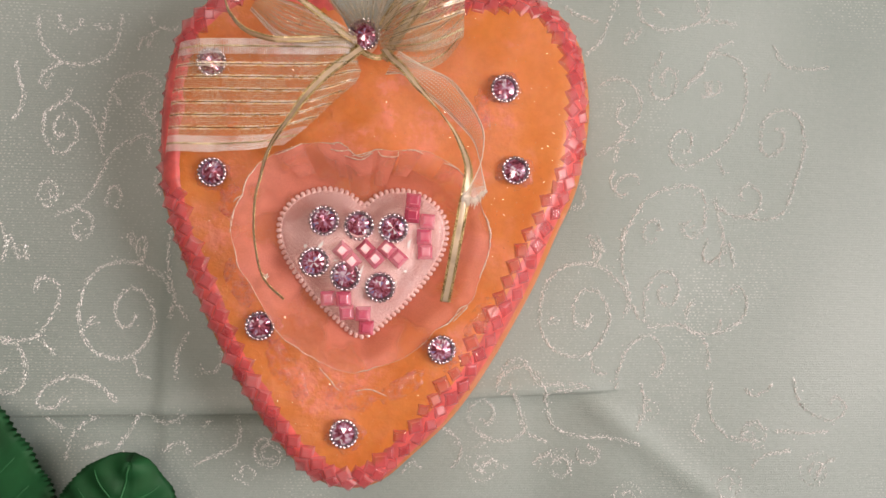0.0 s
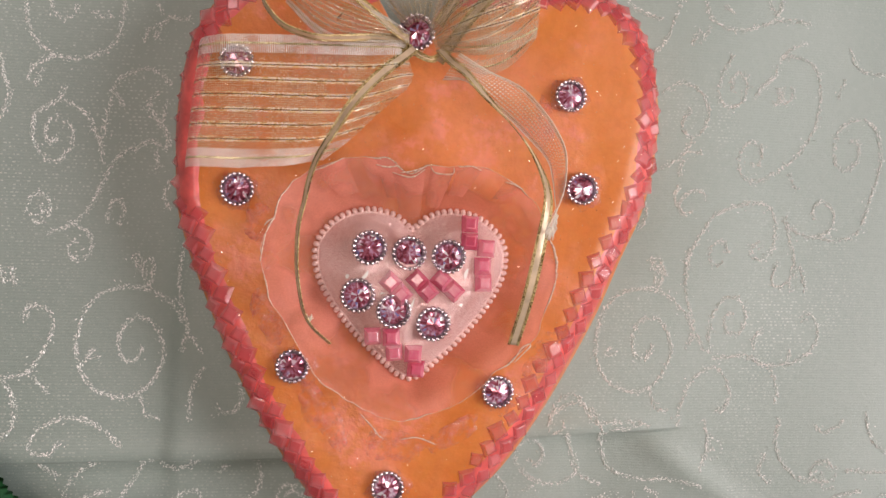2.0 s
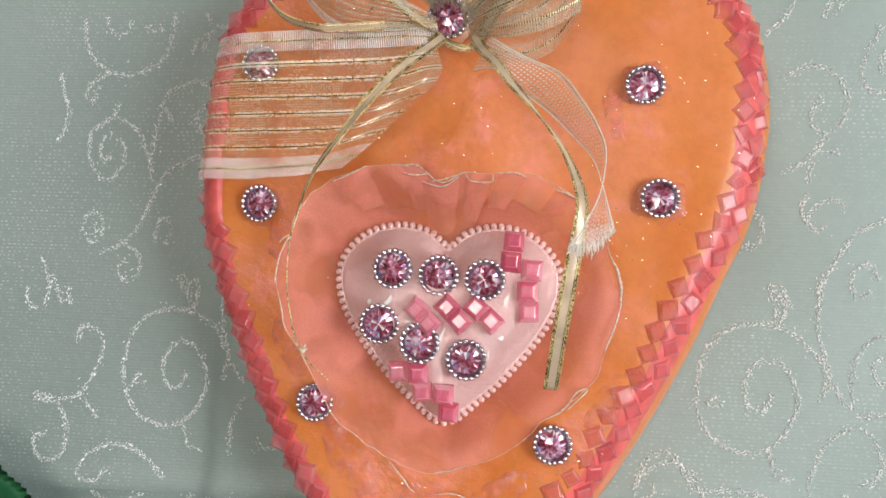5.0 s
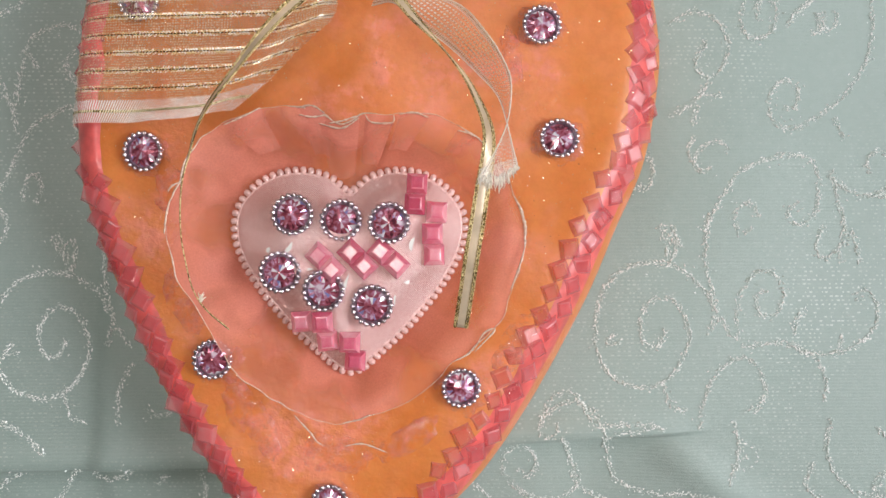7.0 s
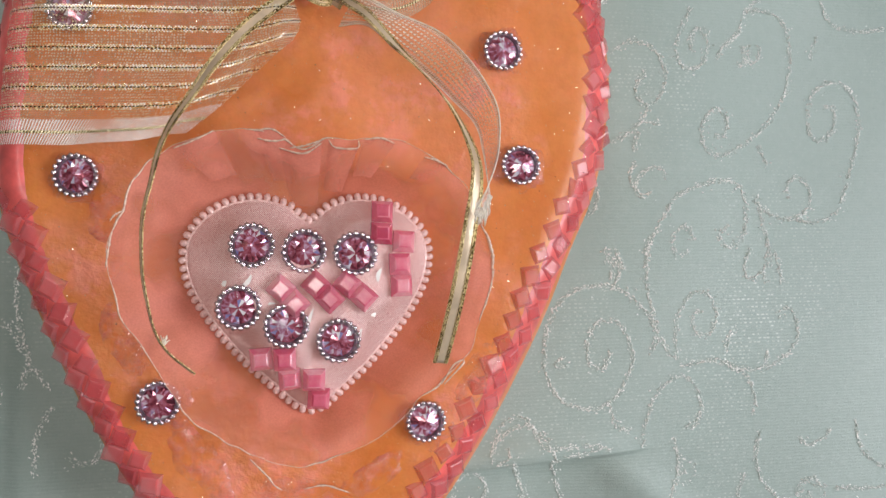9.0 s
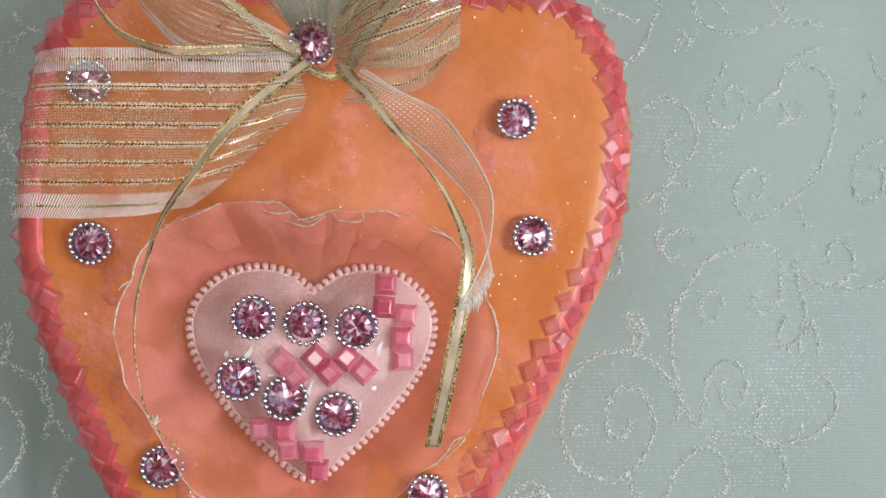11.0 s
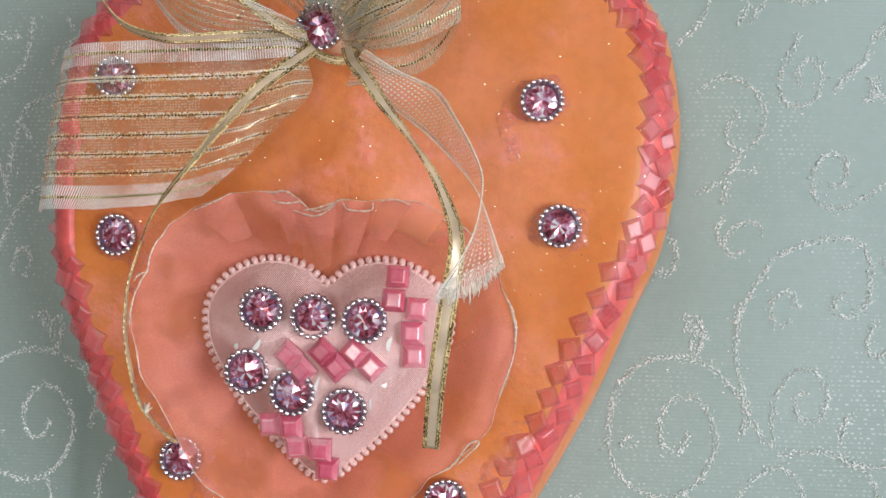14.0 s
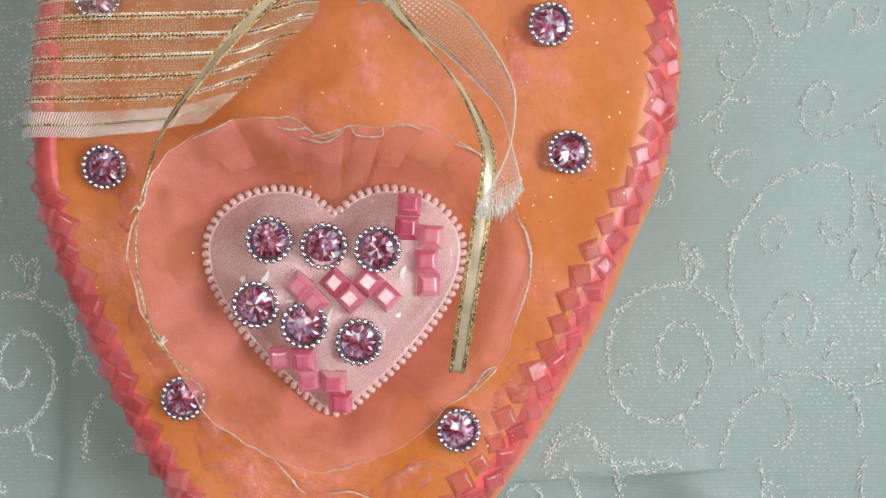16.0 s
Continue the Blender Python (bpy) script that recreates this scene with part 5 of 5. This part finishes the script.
stem((651, 1025), (641, 944), (619, 880), (592, 816), (539, 762))
stem((732, 1024), (734, 959), (750, 910), (792, 878), (864, 869), (937, 891), (1025, 914), (1132, 912))
stem((714, 863), (684, 808))
stem((748, 870), (716, 812))
stem((454, 939), (513, 905), (580, 888))
stem((961, 1003), (977, 955), (1004, 930), (1018, 986), (995, 1010))
stem((1015, 768), (1061, 819), (1122, 845))
stem((1011, 758), (997, 719), (935, 671))
stem((803, 949), (840, 922))
stem((1009, 681), (1027, 635), (1070, 650), (1066, 688))
stem((380, 1022), (418, 988), (402, 956))
stem((651, 258), (638, 294), (657, 331))
stem((519, 286), (539, 243), (530, 192), (481, 185))
stem((569, 80), (594, 32))
stem((596, 81), (615, 26))
stem((306, -531), (335, -650), (420, -700))
stem((281, -504), (311, -564), (341, -643), (290, -692), (209, -691), (139, -642), (125, -573), (179, -543), (220, -583), (199, -632), (169, -612))
stem((414, -504), (424, -584), (453, -644), (535, -674), (658, -675), (761, -695))
stem((767, -465), (786, -546), (752, -646))
stem((534, -723), (544, -763), (595, -773), (616, -734), (575, -704))
stem((370, -781), (411, -752), (492, -762), (512, -821))
stem((8, -641), (68, -671), (98, -739), (68, -797))
stem((-121, -814), (-91, -776), (-51, -796))
stem((168, -798), (219, -769), (269, -799))
stem((148, -720), (189, -701))
stem((1044, -462), (1031, -542), (1059, -622), (1119, -672), (1213, -682))
stem((1161, -662), (1173, -623), (1226, -613), (1235, -643))
stem((1169, -483), (1199, -513), (1253, -493), (1275, -463))
stem((1361, -443), (1378, -524), (1438, -584), (1522, -605), (1567, -555), (1527, -514), (1504, -544))
stem((1288, -643), (1392, -654), (1499, -645))
stem((1198, -779), (1242, -739), (1349, -720))
stem((1449, -831), (1485, -771), (1539, -752))
stem((994, -587), (971, -647), (1012, -687))
stem((224, -461), (255, -402), (306, -382), (346, -422), (375, -471), (467, -471), (538, -471))
stem((-1417, -603), (-1387, -632), (-1349, -651))
stem((-1229, -604), (-1293, -642), (-1328, -689), (-1343, -764))
stem((-1087, -596), (-1113, -653), (-1166, -728))
stem((-995, -739), (-968, -711), (-920, -707), (-909, -749))
stem((-1059, -586), (-1019, -625), (-962, -625), (-906, -587))
stem((-855, -645), (-828, -616))
stem((-732, -598), (-720, -675), (-747, -722), (-813, -750), (-889, -787))
stem((-583, -695), (-651, -694), (-669, -752), (-620, -790), (-572, -762), (-583, -724), (-631, -714), (-640, -761), (-601, -762))
stem((-1288, -727), (-1196, -700))
stem((-789, -343), (-778, -391), (-815, -439), (-863, -420))



def build_embroidery():
    """Twin rows of short satin stitches, each a small faceted bead of thread, laid on the cloth."""
    rnd = np.random.RandomState(7)
    base = np.array([(1, 0, 0), (0, 1, 0), (-1, 0, 0), (0, -1, 0), (0, 0, 1), (0, 0, -0.4)])
    tri = np.array([(0, 1, 4), (1, 2, 4), (2, 3, 4), (3, 0, 4), (1, 0, 5), (2, 1, 5), (3, 2, 5), (0, 3, 5)])
    verts, faces, count = [], [], 0
    for line in STITCHES:
        d = np.gradient(line, axis=0)
        ang = np.arctan2(d[:, 1], d[:, 0])
        for side in (-1, 1, 0):
            for (x, y), a in zip(line, ang):
                if rnd.rand() < 0.32:
                    continue
                off = side * 0.00042 + rnd.normal(0, 0.0011 if rnd.rand() < 0.10 else 0.00020)
                px, py = x - math.sin(a) * off + rnd.normal(0, 0.00015), y + math.cos(a) * off + rnd.normal(0, 0.00015)
                turn = a + side * 0.55 + rnd.normal(0, 0.35)
                size = np.array([0.00039, 0.00017, 0.00012]) * rnd.uniform(0.5, 1.4)
                p = base * size
                lean = rnd.normal(0, 0.5)
                p = np.stack([p[:, 0] * math.cos(lean) - p[:, 2] * math.sin(lean), p[:, 1], p[:, 0] * math.sin(lean) + p[:, 2] * math.cos(lean)], 1)
                c, s = math.cos(turn), math.sin(turn)
                q = np.stack([px + c * p[:, 0] - s * p[:, 1], py + s * p[:, 0] + c * p[:, 1], float(cloth_height(px, py)) + 0.0002 + p[:, 2]], 1)
                verts.append(q)
                faces.append(tri + count)
                count += 6
    me = bpy.data.meshes.new("embroidery")
    me.from_pydata(np.concatenate(verts).tolist(), [], np.concatenate(faces).tolist())
    me.materials.append(THREAD)
    ob = new("embroidery", me)
    ob.parent = CLOTH_OB
    tagged(ob, "raised white silk scroll embroidery", kind="stuff")


build_embroidery()


# ---------------------------------------------------------------- glitter and specks on the soap
def scatter(name, mat, count, size, seed, label, box, low):
    rnd = random.Random(seed)
    bm = bmesh.new()
    made = 0
    while made < count:
        x, y = rnd.uniform(box[0], box[1]), rnd.uniform(box[2], box[3])
        d = np.min(np.hypot(OUTLINE[:, 0] - x, OUTLINE[:, 1] - y))
        near = OUTLINE[int(np.argmin(np.hypot(OUTLINE[:, 0] - x, OUTLINE[:, 1] - y)))]
        if d < 0.008 or np.dot(near - MIDDLE, near - MIDDLE) < np.dot((x, y) - MIDDLE, (x, y) - MIDDLE):
            continue
        m = Matrix.Translation((x, y, TOP + 0.0008 - low)) @ Euler((rnd.uniform(-0.9, 0.9), rnd.uniform(-0.9, 0.9), rnd.uniform(0, 6))).to_matrix().to_4x4()
        s = size * rnd.uniform(0.5, 1.3)
        v = [bm.verts.new(m @ Vector(c)) for c in ((s, 0, 0), (0, s * 0.8, 0), (-s, 0, 0), (0, -s * 0.8, 0), (0, 0, s * 0.3), (0, 0, -s * 0.3))]
        for a, c, e in ((0, 1, 4), (1, 2, 4), (2, 3, 4), (3, 0, 4), (1, 0, 5), (2, 1, 5), (3, 2, 5), (0, 3, 5)):
            bm.faces.new((v[a], v[c], v[e]))
        made += 1
    ob = part(name, bm, mat, PLAQUE, label, smooth=False)
    ob["kind"] = "stuff"


scatter("glitter", FLAKE, 1300, 0.00016, 11, "fine gold glitter in the soap", (-0.095, 0.048, -0.075, 0.088), 0.0)
scatter("dark_specks", SPECK, 26, 0.00016, 5, "tiny dark specks on the soap", (0.010, 0.042, -0.005, 0.030), 0.0002)
